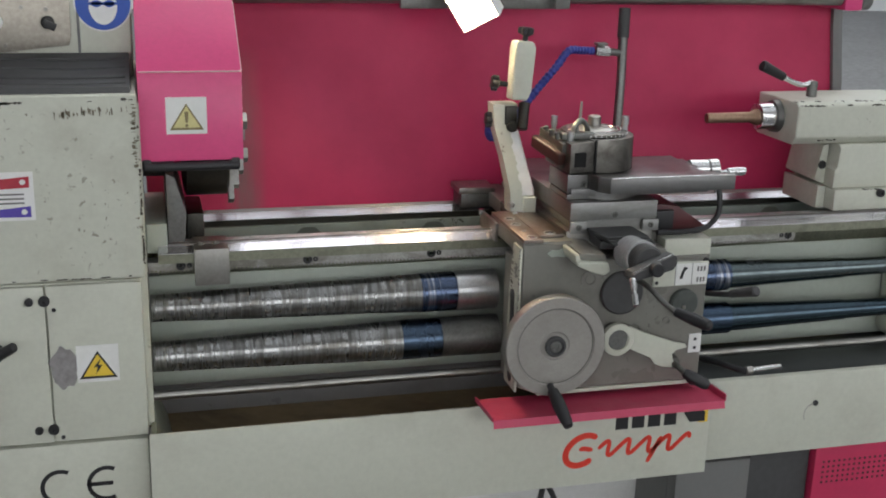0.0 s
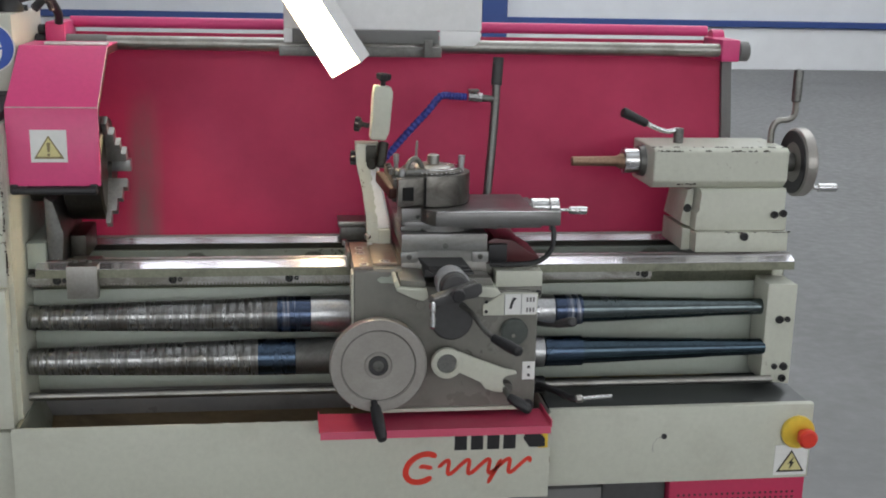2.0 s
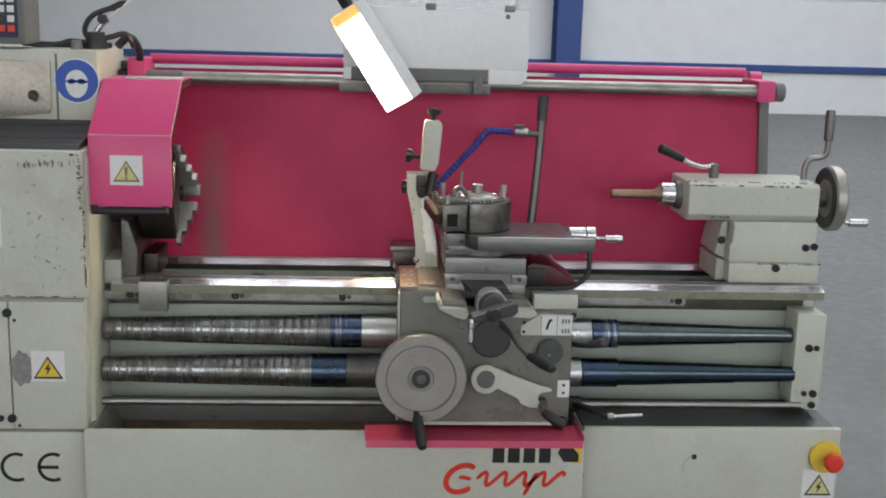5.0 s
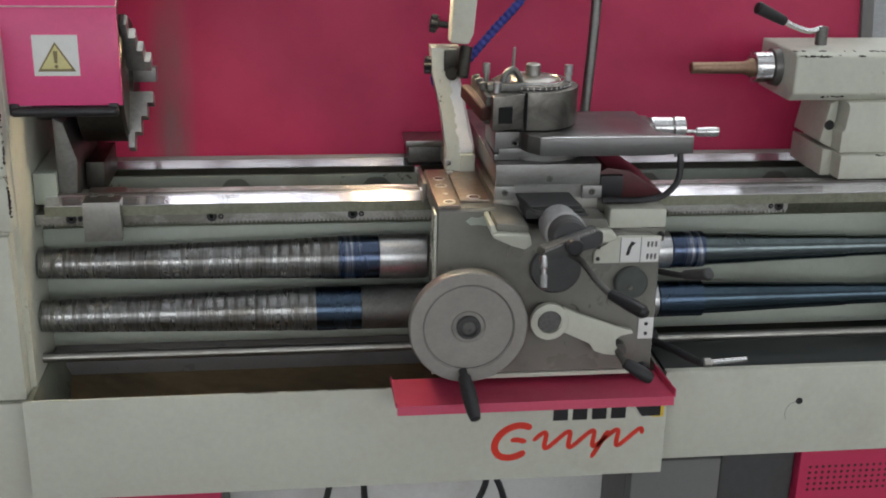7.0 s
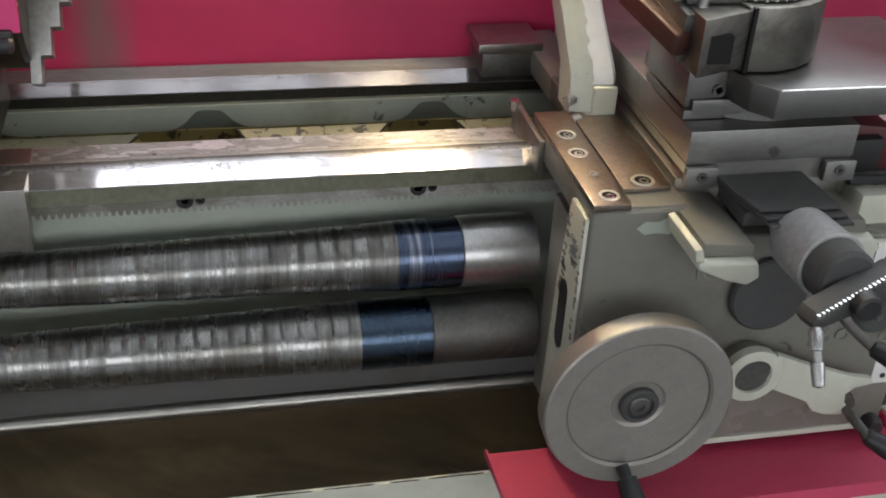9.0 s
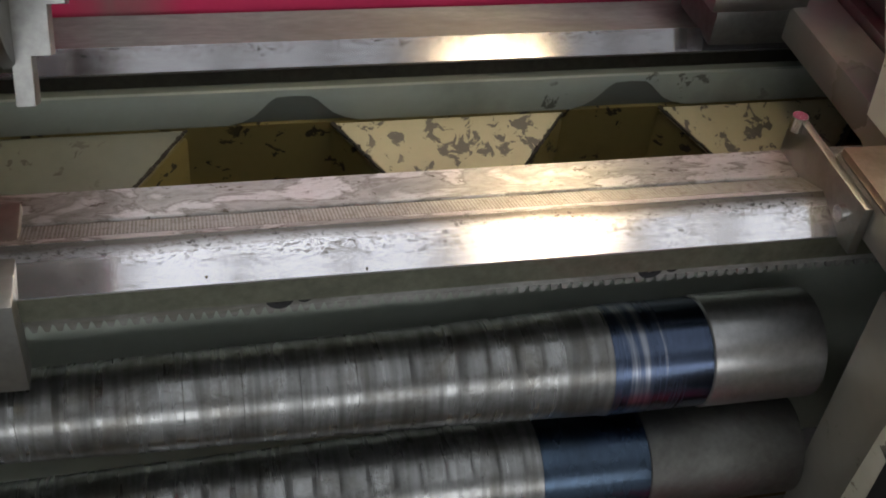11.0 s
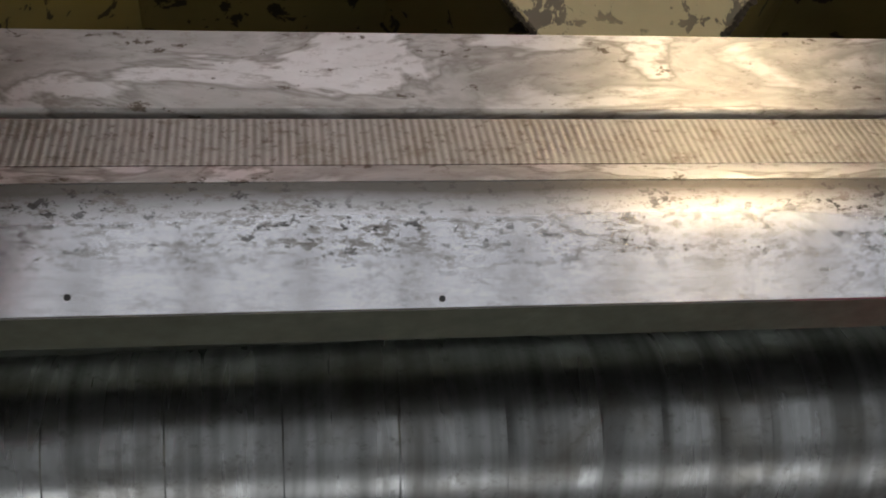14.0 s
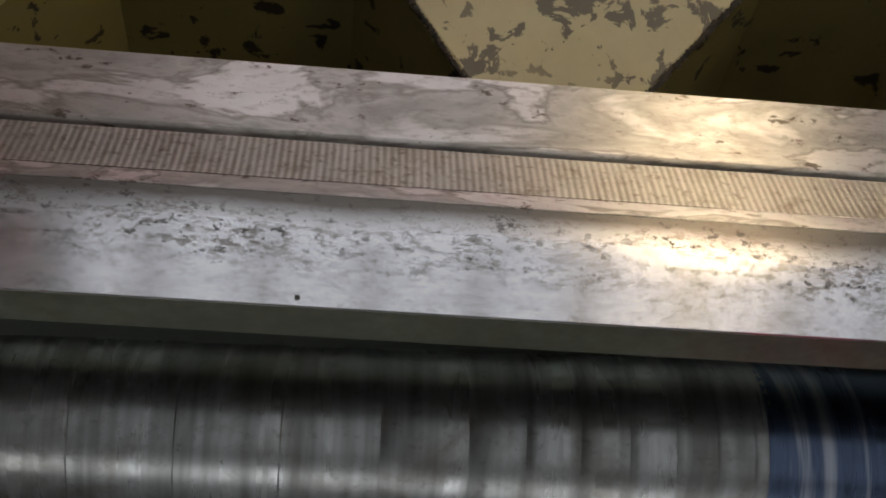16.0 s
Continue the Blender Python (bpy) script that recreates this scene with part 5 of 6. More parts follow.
dp = thing("direction_plate", (1.10, AF, 0.835), "white instruction plate with small black marks", "plate")
part("plate", prism([(1.036, 0.811), (1.155, 0.811), (1.157, 0.860), (1.080, 0.862), (1.036, 0.835)], -0.1905, AF - 0.0005, "y", 0.0008, 1), m_cream, dp)
part("sticker", prism([(1.084, 0.813), (1.153, 0.813), (1.155, 0.858), (1.084, 0.859)], -0.1912, -0.1904), m_white, dp, "white printed sticker")
for x, z in ((1.043, 0.842), (1.043, 0.820)):
    part("mark", disc((x, -0.1906, z), 0.004, 0.0008, seg=10), m_black, dp)
part("mark", prism([(1.093, 0.826), (1.099, 0.826), (1.103, 0.842), (1.110, 0.849), (1.102, 0.852), (1.097, 0.842)], -0.1919, -0.1911), m_black, dp)
for z in (0.823, 0.846):
    for i in range(3):
        part("mark", box(1.131 + i * 0.007, 1.135 + i * 0.007, -0.1919, -0.1911, z - 0.005, z + 0.005), m_grey, dp)
for x in (1.083, 1.120):
    part("divider", box(x - 0.0006, x + 0.0006, -0.1918, -0.1911, 0.812, 0.859), m_grey, dp)
st = thing("small_label", (1.141, AF, 0.679), "small white arrow label on the apron corner", "label")
part("backing", box(1.129, 1.157, AF - 0.0015, AF - 0.0003, 0.660, 0.702, 0.0003, 1), m_white, st)
for z in (0.690, 0.671):
    part("mark", disc((1.143, AF - 0.0016, z), 0.0035, 0.0008, seg=10), m_black, st)

# cross slide, with its drum and crank
cs = thing("cross_slide", (0.95, -0.05, 0.925), "oily steel cross slide with dovetail gib", "slide")
part("block", box(0.860, 1.046, -0.160, 0.26, 0.950, 0.986, 0.0015), m_block, cs)
part("foot", prism([(0.872, 0.925), (1.034, 0.925), (1.046, 0.9495), (0.860, 0.9495)], -0.157, 0.26, "y"), m_block, cs)
part("gib_pad", box(0.858, 0.893, -0.168, -0.1605, 0.925, 0.9485, 0.0015), m_block, cs)
part("gib_pad", box(1.013, 1.048, -0.168, -0.1605, 0.925, 0.9485, 0.0015), m_block, cs)
for x, z in ((0.955, 0.960), (0.876, 0.938), (1.030, 0.938)):
    part("gib_screw", turned([(0, 0.006), (0.0015, 0.006), (0.0015, 0.003), (0, 0.002)], (x, -0.1602 if z > 0.95 else -0.168, z), (0, -1, 0), 16), m_cast, cs)
wp = thing("wiper_sheets", (0.94, -0.2, 0.925), "stack of dark sheet covers over the screw", "cover")
for i in range(3):
    part("sheet", prism([(0.896 + i * 0.002, -0.158), (0.910 + i * 0.004, -0.232 - i * 0.008), (0.997 + i * 0.004, -0.236 - i * 0.008), (0.992, -0.158)], 0.931 - i * 0.005, 0.9345 - i * 0.005, "z", 0.0008, 1), m_rubber, wp)
part("carrier", box(0.905, 0.985, -0.215, -0.151, 0.905, 0.922, 0.003), m_rubber, wp)
m_drum = steel("dull_drum_steel", (0.40, 0.405, 0.405), 0.42, (0.25, 0.25, 0.245), 0.5, metal=0.35)
cr = thing("cross_slide_crank", (0.957, -0.24, 0.90), "graduated drum with a black crank arm", "crank")
DC = (0.955, -0.232, 0.905)
part("drum", turned([(-0.02, 0.018), (0, 0.020), (0.010, 0.033), (0.072, 0.0345), (0.073, 0.033), (0.073, 0)], DC, (0, -1, 0.08), 48), m_drum, cr)
part("collar", turned([(0.073, 0.031), (0.098, 0.0300), (0.103, 0.026), (0.103, 0)], DC, (0, -1, 0.08), 48), m_rubber, cr)
ca = prism([(-0.042, -0.011), (0.052, -0.017), (0.064, -0.010), (0.066, 0.006), (0.056, 0.016), (-0.040, 0.009), (-0.047, 0.0)], -0.012, 0.012, "y", 0.004)
ca.transform(Matrix.Translation((0.943, -0.350, 0.906)) @ pose(0, 0, 0, 0, -10, 16))
part("crank_arm", ca, m_rubber, cr)
bm = bmesh.new()
for i in range(20):
    u = i / 19
    box(-0.040 + 0.094 * u - 0.0013, -0.040 + 0.094 * u + 0.0013, -0.0132, -0.0095, 0.0045 + 0.008 * u, 0.0080 + 0.008 * u, into=bm)
bm.transform(Matrix.Translation((0.943, -0.350, 0.906)) @ pose(0, 0, 0, 0, -10, 16))
tagged(part("notched_edge", bm, m_bright, cr, "bright notched edge"), kind="stuff")
part("hub", turned([(0, 0.014), (0.012, 0.013), (0.014, 0.010), (0.014, 0)], (0.955, -0.362, 0.909), (0, -1, 0), 24), m_black, cr)
part("crank_handle", turned([(0, 0.005), (0.004, 0.007), (0.020, 0.006), (0.021, 0.0045), (0.030, 0.0045), (0.031, 0.0065), (0.052, 0.0055), (0.054, 0)], (0.903, -0.378, 0.898), (-0.05, -0.45, -0.6), 16), m_bright, cr)

# compound slide and tool post
co = thing("compound_slide", (1.06, -0.05, 0.985), "worn steel compound slide with a chamfered corner", "slide")
part("swivel", turned([(0, 0.078), (0.022, 0.078), (0.022, 0)], (0.955, -0.065, 0.986), (0, 0, 1), 48), m_slide, co)
part("lower_body", box(0.868, 1.17, -0.135, 0.0, 0.992, 1.0085, 0.002), m_slide, co)
nb = box(0.862, 0.912, -0.128, -0.02, 0.998, 1.036, 0.002)
part("nose_block", nb, m_slide, co)
part("nose_step", box(0.860, 0.905, -0.134, -0.03, 0.987, 0.9975, 0.0015), m_slide, co)
bm = prism([(0.905, -0.143), (0.912, -0.166), (0.930, -0.188), (1.200, -0.188), (1.146, -0.147), (1.146, 0.003), (0.905, 0.003)], 1.009, 1.0405, "z")
part("top_plate", rounding(bm, 0.0018, 2, 12), m_slide, co)
# thin bright rod draws the highlight along the worn front edge
part("worn_highlight_edge", rod((0.932, -0.1884, 1.0402), (1.198, -0.1884, 1.0402), 0.0011, seg=8), m_bright, co)
part("nose_screw", turned([(0, 0.007), (0.002, 0.007), (0.002, 0.004), (0, 0.0035), (0, 0)], (0.897, -0.128, 1.016), (0, -1, 0), 16), m_cast, co)
part("dial_block", box(1.1465, 1.158, -0.10, -0.03, 1.000, 1.040, 0.002), m_slide, co)
part("dial", turned([(0, 0.0195), (0.002, 0.0205), (0.038, 0.0205), (0.040, 0.019), (0.043, 0.0215), (0.062, 0.0215), (0.064, 0.019), (0.064, 0)], (1.158, -0.064, 1.0245), (1, 0, 0), 40), m_bright, co)
part("handle_pin", rod((1.220, -0.065, 1.018), (1.248, -0.066, 1.017), 0.0035, seg=12), m_bright, co)
part("handle", turned([(0, 0.007), (0.003, 0.0085), (0.036, 0.0095), (0.041, 0.008), (0.041, 0)], (1.246, -0.066, 1.017), (1, -0.02, 0), 20), m_bright, co)
for x in (0.945, 1.015, 1.075):
    part("gib_screw", disc((x, -0.1352, 1.0), 0.005, 0.006, seg=14), m_cast, co)
tp = thing("tool_post", (0.95, -0.04, 1.026), "round indexing tool post with clamp screws", "tool post")
TC = (0.936, -0.068)
oct_ = [(TC[0] + 0.081 * math.cos(math.radians(a)), TC[1] + 0.081 * math.sin(math.radians(a))) for a in (-112, -98, -84, -66, -48, -30, -12, 6, 24, 42, 60, 78, 96, 112, 146)]
part("body", prism(oct_, 1.0425, 1.109, "z", 0.002), m_post, tp)
part("base_ring", turned([(0, 0.074), (0.003, 0.072)], (*TC, 1.0400), (0, 0, 1), 48), m_cast, tp)
part("index_ring", turned([(0, 0.064), (0.001, 0.067), (0.006, 0.067), (0.008, 0.063), (0.008, 0)], (*TC, 1.1095), (0, 0, 1), 60), m_post, tp)
bm = bmesh.new()
for i in range(40):
    a = 2 * math.pi * i / 40
    c = Vector((TC[0] + 0.0672 * math.cos(a), TC[1] + 0.0672 * math.sin(a), 1.1130))
    box(c.x - 0.0012, c.x + 0.0012, c.y - 0.0012, c.y + 0.0012, 1.1105, 1.1150, into=bm)
tagged(part("index_teeth", bm, m_bright, tp), kind="stuff")
part("top_groove", turned([(0, 0.056), (0.0015, 0.055), (0.0015, 0.050), (0, 0.049)], (*TC, 1.1177), (0, 0, 1), 48, loop=True), m_bright, tp)
part("top_cap", turned([(0, 0.042), (0.003, 0.038), (0.005, 0.028), (0.006, 0.018), (0.006, 0)], (*TC, 1.1178), (0, 0, 1), 40), m_steel, tp)
part("top_nut", turned([(0, 0.0135), (0.019, 0.0130), (0.021, 0.010), (0.021, 0)], (*TC, 1.1235), (0, 0, 1), 24), m_steel, tp)
part("tool_holder", prism([(0.850, -0.168), (0.909, -0.146), (0.906, -0.030), (0.848, -0.030)], 1.047, 1.106, "z", 0.002), m_post, tp)
part("seam", box(0.9085, 0.9125, -0.1490, -0.1440, 1.0430, 1.1088), m_void, tp)
part("dark_ring", turned([(0, 0.0675), (0.0022, 0.0680), (0.0022, 0.060), (0, 0.060)], (*TC, 1.1086), (0, 0, 1), 48, loop=True), m_void, tp)
part("tool_slot", box(0.860, 0.884, -0.1650, -0.12, 1.060, 1.088), m_void, tp)
part("holder_bar", box(0.846, 0.915, -0.128, -0.104, 1.1065, 1.120, 0.003), m_cast, tp)
part("clamp_arch", swept([(0.872, -0.115, 1.108), (0.878, -0.112, 1.132), (0.892, -0.108, 1.142), (0.905, -0.105, 1.128), (0.908, -0.103, 1.112)], 0.0055, 10), m_cast, tp)
part("cutting_tool", box(0.824, 0.842, -0.145, -0.035, 1.066, 1.092, 0.006, 3, turn=about((0.838, -0.10, 1.08), 10, 0, 12)), m_tool, tp)
part("tool_clamp", box(0.836, 0.852, -0.140, -0.03, 1.058, 1.110, 0.004, 2, turn=about((0.844, -0.09, 1.08), 8, 0, 6)), m_cast, tp)
for y in (-0.118, -0.085, -0.052):
    part("clamp_bolt", rod((0.840, y, 1.108), (0.838, y, 1.122), 0.006, seg=8, soft=0.001), m_cast, tp)
for x, y, h, r in ((0.856, -0.05, 0.036, 0.0065), (0.884, -0.095, 0.022, 0.008), (0.862, -0.13, 0.018, 0.008), (0.996, -0.085, 0.036, 0.0075)):
    part("clamp_screw", turned([(0, r * 0.8), (h * 0.5, r * 0.8), (h * 0.5, r), (h, r), (h, r * 0.4), (h - 0.004, 0)], (x, y, 1.106 if x < 0.93 else 1.1088), (0, 0, 1), 12), m_sleeve, tp)
part("coolant_pin", turned([(0, 0.006), (0.012, 0.0055), (0.013, 0.003), (0.046, 0.0024), (0.048, 0.0)], (0.895, -0.090, 1.130), (0.05, 0, 1), 12), m_steel, tp)
# chip cover and its cable
cc = thing("chip_cover", (1.09, -0.03, 0.91), "wine red cast cover beside the cross slide", "cover")
part("shell", prism([(1.052, 0.911), (1.052, 0.960), (1.068, 0.968), (1.110, 0.962), (1.175, 0.918), (1.175, 0.911)], -0.125, 0.03, "y", 0.004), m_wine, cc)
part("inner_box", box(1.053, 1.094, -0.140, -0.1255, 0.918, 0.957, 0.002), m_black, cc)
part("screw", disc((1.085, -0.02, 0.9655), 0.008, 0.003, (0.1, 0, 1), 16), m_cast, cc)
cb = thing("coolant_cable", (1.16, -0.1, 0.91), "black ribbed hose curving under the slide", "hose")
part("tube", swept([(1.196, -0.125, 1.000), (1.199, -0.132, 0.975), (1.192, -0.142, 0.945), (1.165, -0.150, 0.922), (1.12, -0.152, 0.915), (1.055, -0.150, 0.916)], 0.0055, 10, wave=0.0008), m_black, cb)
part("fitting", rod((1.196, -0.123, 0.985), (1.196, -0.120, 1.006), 0.007, seg=14), m_bright, cb)

# pink chip tray under the apron
pt = thing("apron_tray", (0.93, -0.2, 0.58), "pink folded sheet tray under the apron", "tray")
sec = [(-0.146, 0.5745), (-0.268, 0.5830), (-0.272, 0.567), (-0.270, 0.5665), (-0.2665, 0.5805), (-0.146, 0.5720)]
part("sheet", prism(sec, 0.683, 1.180, "x"), m_tray_pink, pt)
part("left_flange", prism([(-0.146, 0.5725), (-0.268, 0.5810), (-0.268, 0.590), (-0.146, 0.582)], 0.680, 0.6828, "x"), m_tray_pink, pt)
part("right_flange", prism([(-0.146, 0.5725), (-0.268, 0.5810), (-0.268, 0.596), (-0.146, 0.588)], 1.1802, 1.183, "x"), m_tray_pink, pt)

# switch lever on the control rod
sw = thing("rod_switch_lever", (1.21, -0.03, 0.59), "black cranked lever on the control rod with a bright tip", "lever")
part("boss", rod((1.180, -0.035, 0.590), (1.215, -0.035, 0.590), 0.020, seg=24, soft=0.002), m_black, sw)
part("stem", swept([(1.195, -0.047, 0.592), (1.200, -0.09, 0.606), (1.212, -0.16, 0.622), (1.232, -0.222, 0.628), (1.248, -0.234, 0.630)], 0.0075), m_black, sw)
part("tip", swept([(1.246, -0.234, 0.630), (1.28, -0.234, 0.632), (1.322, -0.233, 0.634)], 0.005), m_bright, sw)
part("end_nut", rod((1.240, -0.234, 0.630), (1.256, -0.234, 0.631), 0.009, seg=16, soft=0.002), m_steel, sw)
rk = thing("trip_lever", (1.16, -0.13, 0.78), "black trip lever beside the upper screw collar", "lever")
part("stem", swept([(1.150, -0.130, 0.778), (1.172, -0.165, 0.782), (1.186, -0.205, 0.792), (1.194, -0.232, 0.801)], 0.006), m_black, rk)
part("grip", rod((1.192, -0.226, 0.800), (1.211, -0.294, 0.827), 0.0085, 0.011, soft=0.003), m_rubber, rk)

# ---- follow rest, coolant ----
fo = thing("follow_rest", (0.83, 0.05, 0.92), "cream follow rest arm with star knobs", "follow rest")
A = [Vector(v) for v in ((0.833, 0.048, 0.918), (0.832, 0.052, 0.965), (0.822, 0.085, 1.03), (0.809, 0.115, 1.095), (0.809, 0.122, 1.140))]
bm = bmesh.new()
W2 = (0.0205, 0.0205, 0.018, 0.019, 0.021)
ring_prev = None
for p, w in zip(A, W2):
    ring = [bm.verts.new(p + Vector(o)) for o in ((-w - 0.013, -0.012, 0), (-w * 0.35, -0.021, 0), (w * 0.7, -0.022, 0), (w, -0.012, 0), (w, 0.03, 0), (-w - 0.013, 0.03, 0))]
    if ring_prev:
        for i in range(6):
            j = (i + 1) % 6
            bm.faces.new((ring_prev[i], ring_prev[j], ring[j], ring[i]))
    else:
        bm.faces.new(ring[::-1])
    ring_prev = ring
bm.faces.new(ring_prev)
rounding(bm, 0.003, 2, 30)
part("arm", bm, m_cream_worn, fo)
up = prism([(-0.017, 0.0), (0.017, 0.0), (0.024, 0.02), (0.024, 0.105), (0.018, 0.118), (-0.018, 0.118), (-0.020, 0.10)], -0.02, 0.02, "y", 0.006, 3)
up.transform(Matrix.Translation((0.825, 0.105, 1.150)) @ Matrix.Scale(1.06, 4) @ pose(0, 0, 0, -3, 5, 0))
part("upper_housing", up, m_cream, fo)
# ragged white facing: the bright light on the arm's front, put into the colour
rnd = random.Random(3)
bm = bmesh.new()
slices = []
for i in range(25):
    z = 0.957 + (1.112 - 0.957) * i / 24
    k = max(j for j in range(4) if A[j].z <= z)
    f = (z - A[k].z) / (A[k + 1].z - A[k].z)
    p, w = A[k].lerp(A[k + 1], f), W2[k] + (W2[k + 1] - W2[k]) * f
    u = -0.42 + rnd.uniform(-0.14, 0.14) + (0.2 if z > 1.06 else 0.0)
    row = [(u * w, -0.0206), (w * 0.68, -0.0219), (w * 0.96, -0.0130)]
    slices.append([[bm.verts.new((p.x + dx, p.y + dy - d, z)) for dx, dy in row] for d in (0.0012, -0.0015)])
for a, b in zip(slices, slices[1:]):
    for d in (0, 1):
        for q in (0, 1):
            bm.faces.new((a[d][q], a[d][q + 1], b[d][q + 1], b[d][q]))
    for q in (0, 2):
        bm.faces.new((a[0][q], b[0][q], b[1][q], a[1][q]))
part("lit_face", bm, m_lit_white, fo, "white facing for the brightly lit front of the arm")
part("foot_pad", box(0.823, 0.852, 0.0225, 0.0310, 0.919, 0.955, 0.006, 3), m_cream_worn, fo)
part("jaw_slot", box(0.798, 0.823, 0.088, 0.100, 1.098, 1.138, 0.002), m_oily_shade, fo)
part("clamp_bar", rod((0.830, 0.075, 1.090), (0.840, 0.095, 1.145), 0.012, seg=16, soft=0.002), m_oily_shade, fo)
part("lock_screw", disc((0.812, 0.093, 1.095), 0.012, 0.012, soft=0.002), m_oily_shade, fo)


def star_knob(parent, at, way):
    bm = turned([(0, 0.006), (0.018, 0.006), (0.018, 0.010), (0.022, 0.012), (0.034, 0.012), (0.036, 0.009), (0.036, 0)], at, way, 24)
    q = Vector(way).normalized().to_track_quat("Z", "Y").to_matrix().to_4x4()
    for k in range(5):
        a = 2 * math.pi * k / 5
        c = Vector(at) + q @ Vector((0.012 * math.cos(a), 0.012 * math.sin(a), 0.021))
        rod(c, c + Vector(way).normalized() * 0.014, 0.006, seg=10, soft=0.002, into=bm)
    return part("star_knob", bm, m_black, parent, "black star knob")


star_knob(fo, (0.836, 0.100, 1.268), (0.1, 0, 1))
star_knob(fo, (0.808, 0.120, 1.180), (-1, 0.1, 0.15))
star_knob(fo, (0.799, 0.125, 1.103), (-1, 0.1, 0.05))
for p in ((0.806, 0.040, 0.935), (0.808, 0.020, 0.918)):
    part("foot_bolt", rod(p, (p[0] - 0.012, p[1] - 0.004, p[2]), 0.007, seg=14, soft=0.001), m_bright, fo)
ws = thing("way_stop", (0.77, 0.26, 0.87), "dark steel stop block on the rear way", "stop block")
part("block", box(0.746, 0.822, 0.236, 0.305, 0.8795, 0.912, 0.002), m_cast, ws)
part("top_plate", box(0.740, 0.826, 0.234, 0.310, 0.9125, 0.926, 0.0015), m_steel, ws)

cp = thing("coolant_pipe", (1.1050, 0.21, 0.98), "upright dark coolant pipe with a brass valve", "pipe")
part("pipe", swept([(1.0990, 0.205, 0.924), (1.1060, 0.212, 1.00), (1.1220, 0.242, 1.16), (1.1310, 0.268, 1.29)], 0.0105, 16), m_cast, cp)
part("top_sleeve", swept([(1.1290, 0.262, 1.262), (1.1345, 0.275, 1.328)], 0.0135, 16), m_rubber, cp)
part("branch", rod((1.1220, 0.255, 1.228), (1.0870, 0.252, 1.232), 0.0085, seg=16), m_cast, cp)
vv = part("valve", rod((1.0930, 0.252, 1.231), (1.0570, 0.250, 1.234), 0.0125, seg=8, soft=0.002), m_bright, cp)
part("valve_handle", box(1.058, 1.084, 0.238, 0.262, 1.247, 1.253, 0.002), m_cast, vv)
part("valve_stem", rod((1.0750, 0.25, 1.236), (1.0750, 0.25, 1.250), 0.005, seg=12), m_cast, vv)
ho = thing("coolant_hose", (0.95, 0.2, 1.1), "blue segmented coolant hose", "hose")
hp = [(1.052, 0.250, 1.234), (1.020, 0.245, 1.236), (0.988, 0.237, 1.236), (0.955, 0.226, 1.200), (0.922, 0.219, 1.166), (0.888, 0.210, 1.130), (0.855, 0.202, 1.094), (0.825, 0.197, 1.066), (0.803, 0.195, 1.050), (0.793, 0.195, 1.060), (0.794, 0.195, 1.085)]
part("tube", swept(hp, 0.0075, 12, wave=0.0022, every=2), m_hose, ho)

# ---- tailstock ----
ts = thing("tailstock", (1.7, 0.15, 0.87), "cream painted tailstock with chipped edges", "tailstock")
TF = 0.058
part("barrel_housing", prism([(TF, 1.058), (TF, 1.130), (TF + 0.010, 1.138), (0.235, 1.138), (0.235, 1.040), (TF + 0.02, 1.040)], 1.478, 1.812, "x", 0.005, 3), m_cream_worn, ts)
part("column", prism([(1.596, 1.0405), (1.602, 1.028), (1.598, 0.985), (1.592, 0.980), (1.592, 0.9365), (1.822, 0.9365), (1.822, 0.980), (1.815, 0.985), (1.815, 1.0405)], TF + 0.004, 0.235, "y", 0.004), m_cream, ts)
part("column_web", prism([(1.566, 0.950), (1.580, 1.030), (1.597, 1.036), (1.593, 0.937)], 0.10, 0.23, "y", 0.004), m_cream_worn, ts)
part("base_plate", prism([(1.590, 0.886), (1.590, 0.9355), (1.823, 0.9355), (1.823, 0.886)], TF - 0.010, 0.235, "y", 0.003), m_cream, ts)
part("base_nose", prism([(1.568, 0.884), (1.568, 0.940), (1.5895, 0.9355), (1.5895, 0.884)], 0.085, 0.235, "y", 0.003), m_cream_worn, ts)
worn_edge(ts, (1.482, TF + 0.001, 1.131), (1.808, TF + 0.001, 1.131), (0, -1, 0), 31, 44, 0.0035, fill=0.8)
worn_edge(ts, (1.48, TF + 0.016, 1.1382), (1.81, TF + 0.016, 1.1382), (0, 0, 1), 32, 50, 0.008, fill=0.6)
worn_edge(ts, (1.482, TF + 0.007, 1.051), (1.60, TF + 0.007, 1.051), (0, -0.67, -0.74), 33, 20, 0.004, fill=0.6)
worn_edge(ts, (1.592, TF - 0.0105, 0.9350), (1.822, TF - 0.0105, 0.9350), (0, -1, 0), 34, 34, 0.0022, fill=0.7)
hole(ts, (1.582, 0.100, 0.985), 0.009)
for x, z, r in ((1.710, 0.9255, 0.010), (1.788, 0.976, 0.009), (1.810, 0.979, 0.009)):
    socket_screw(ts, (x, TF - 0.010 if z < 0.93 else TF + 0.004, z), r, mat=m_black)
part("quill", turned([(0, 0.030), (0.002, 0.031), (0.052, 0.031), (0.052, 0)], (1.428, AY, AZ + 0.004), (1, 0, 0), 40), m_bright, ts)
part("quill_ring", turned([(0, 0.031), (0.003, 0.036), (0.022, 0.040), (0.022, 0)], (1.4615, AY, AZ + 0.004), (1, 0, 0), 40), m_cast, ts)
part("mandrel", turned([(0, 0.010), (0.002, 0.0115), (0.110, 0.0125), (0.122, 0.019), (0.130, 0.020), (0.130, 0)], (1.300, AY, AZ + 0.002), (1, 0, 0), 28), m_copper, ts)
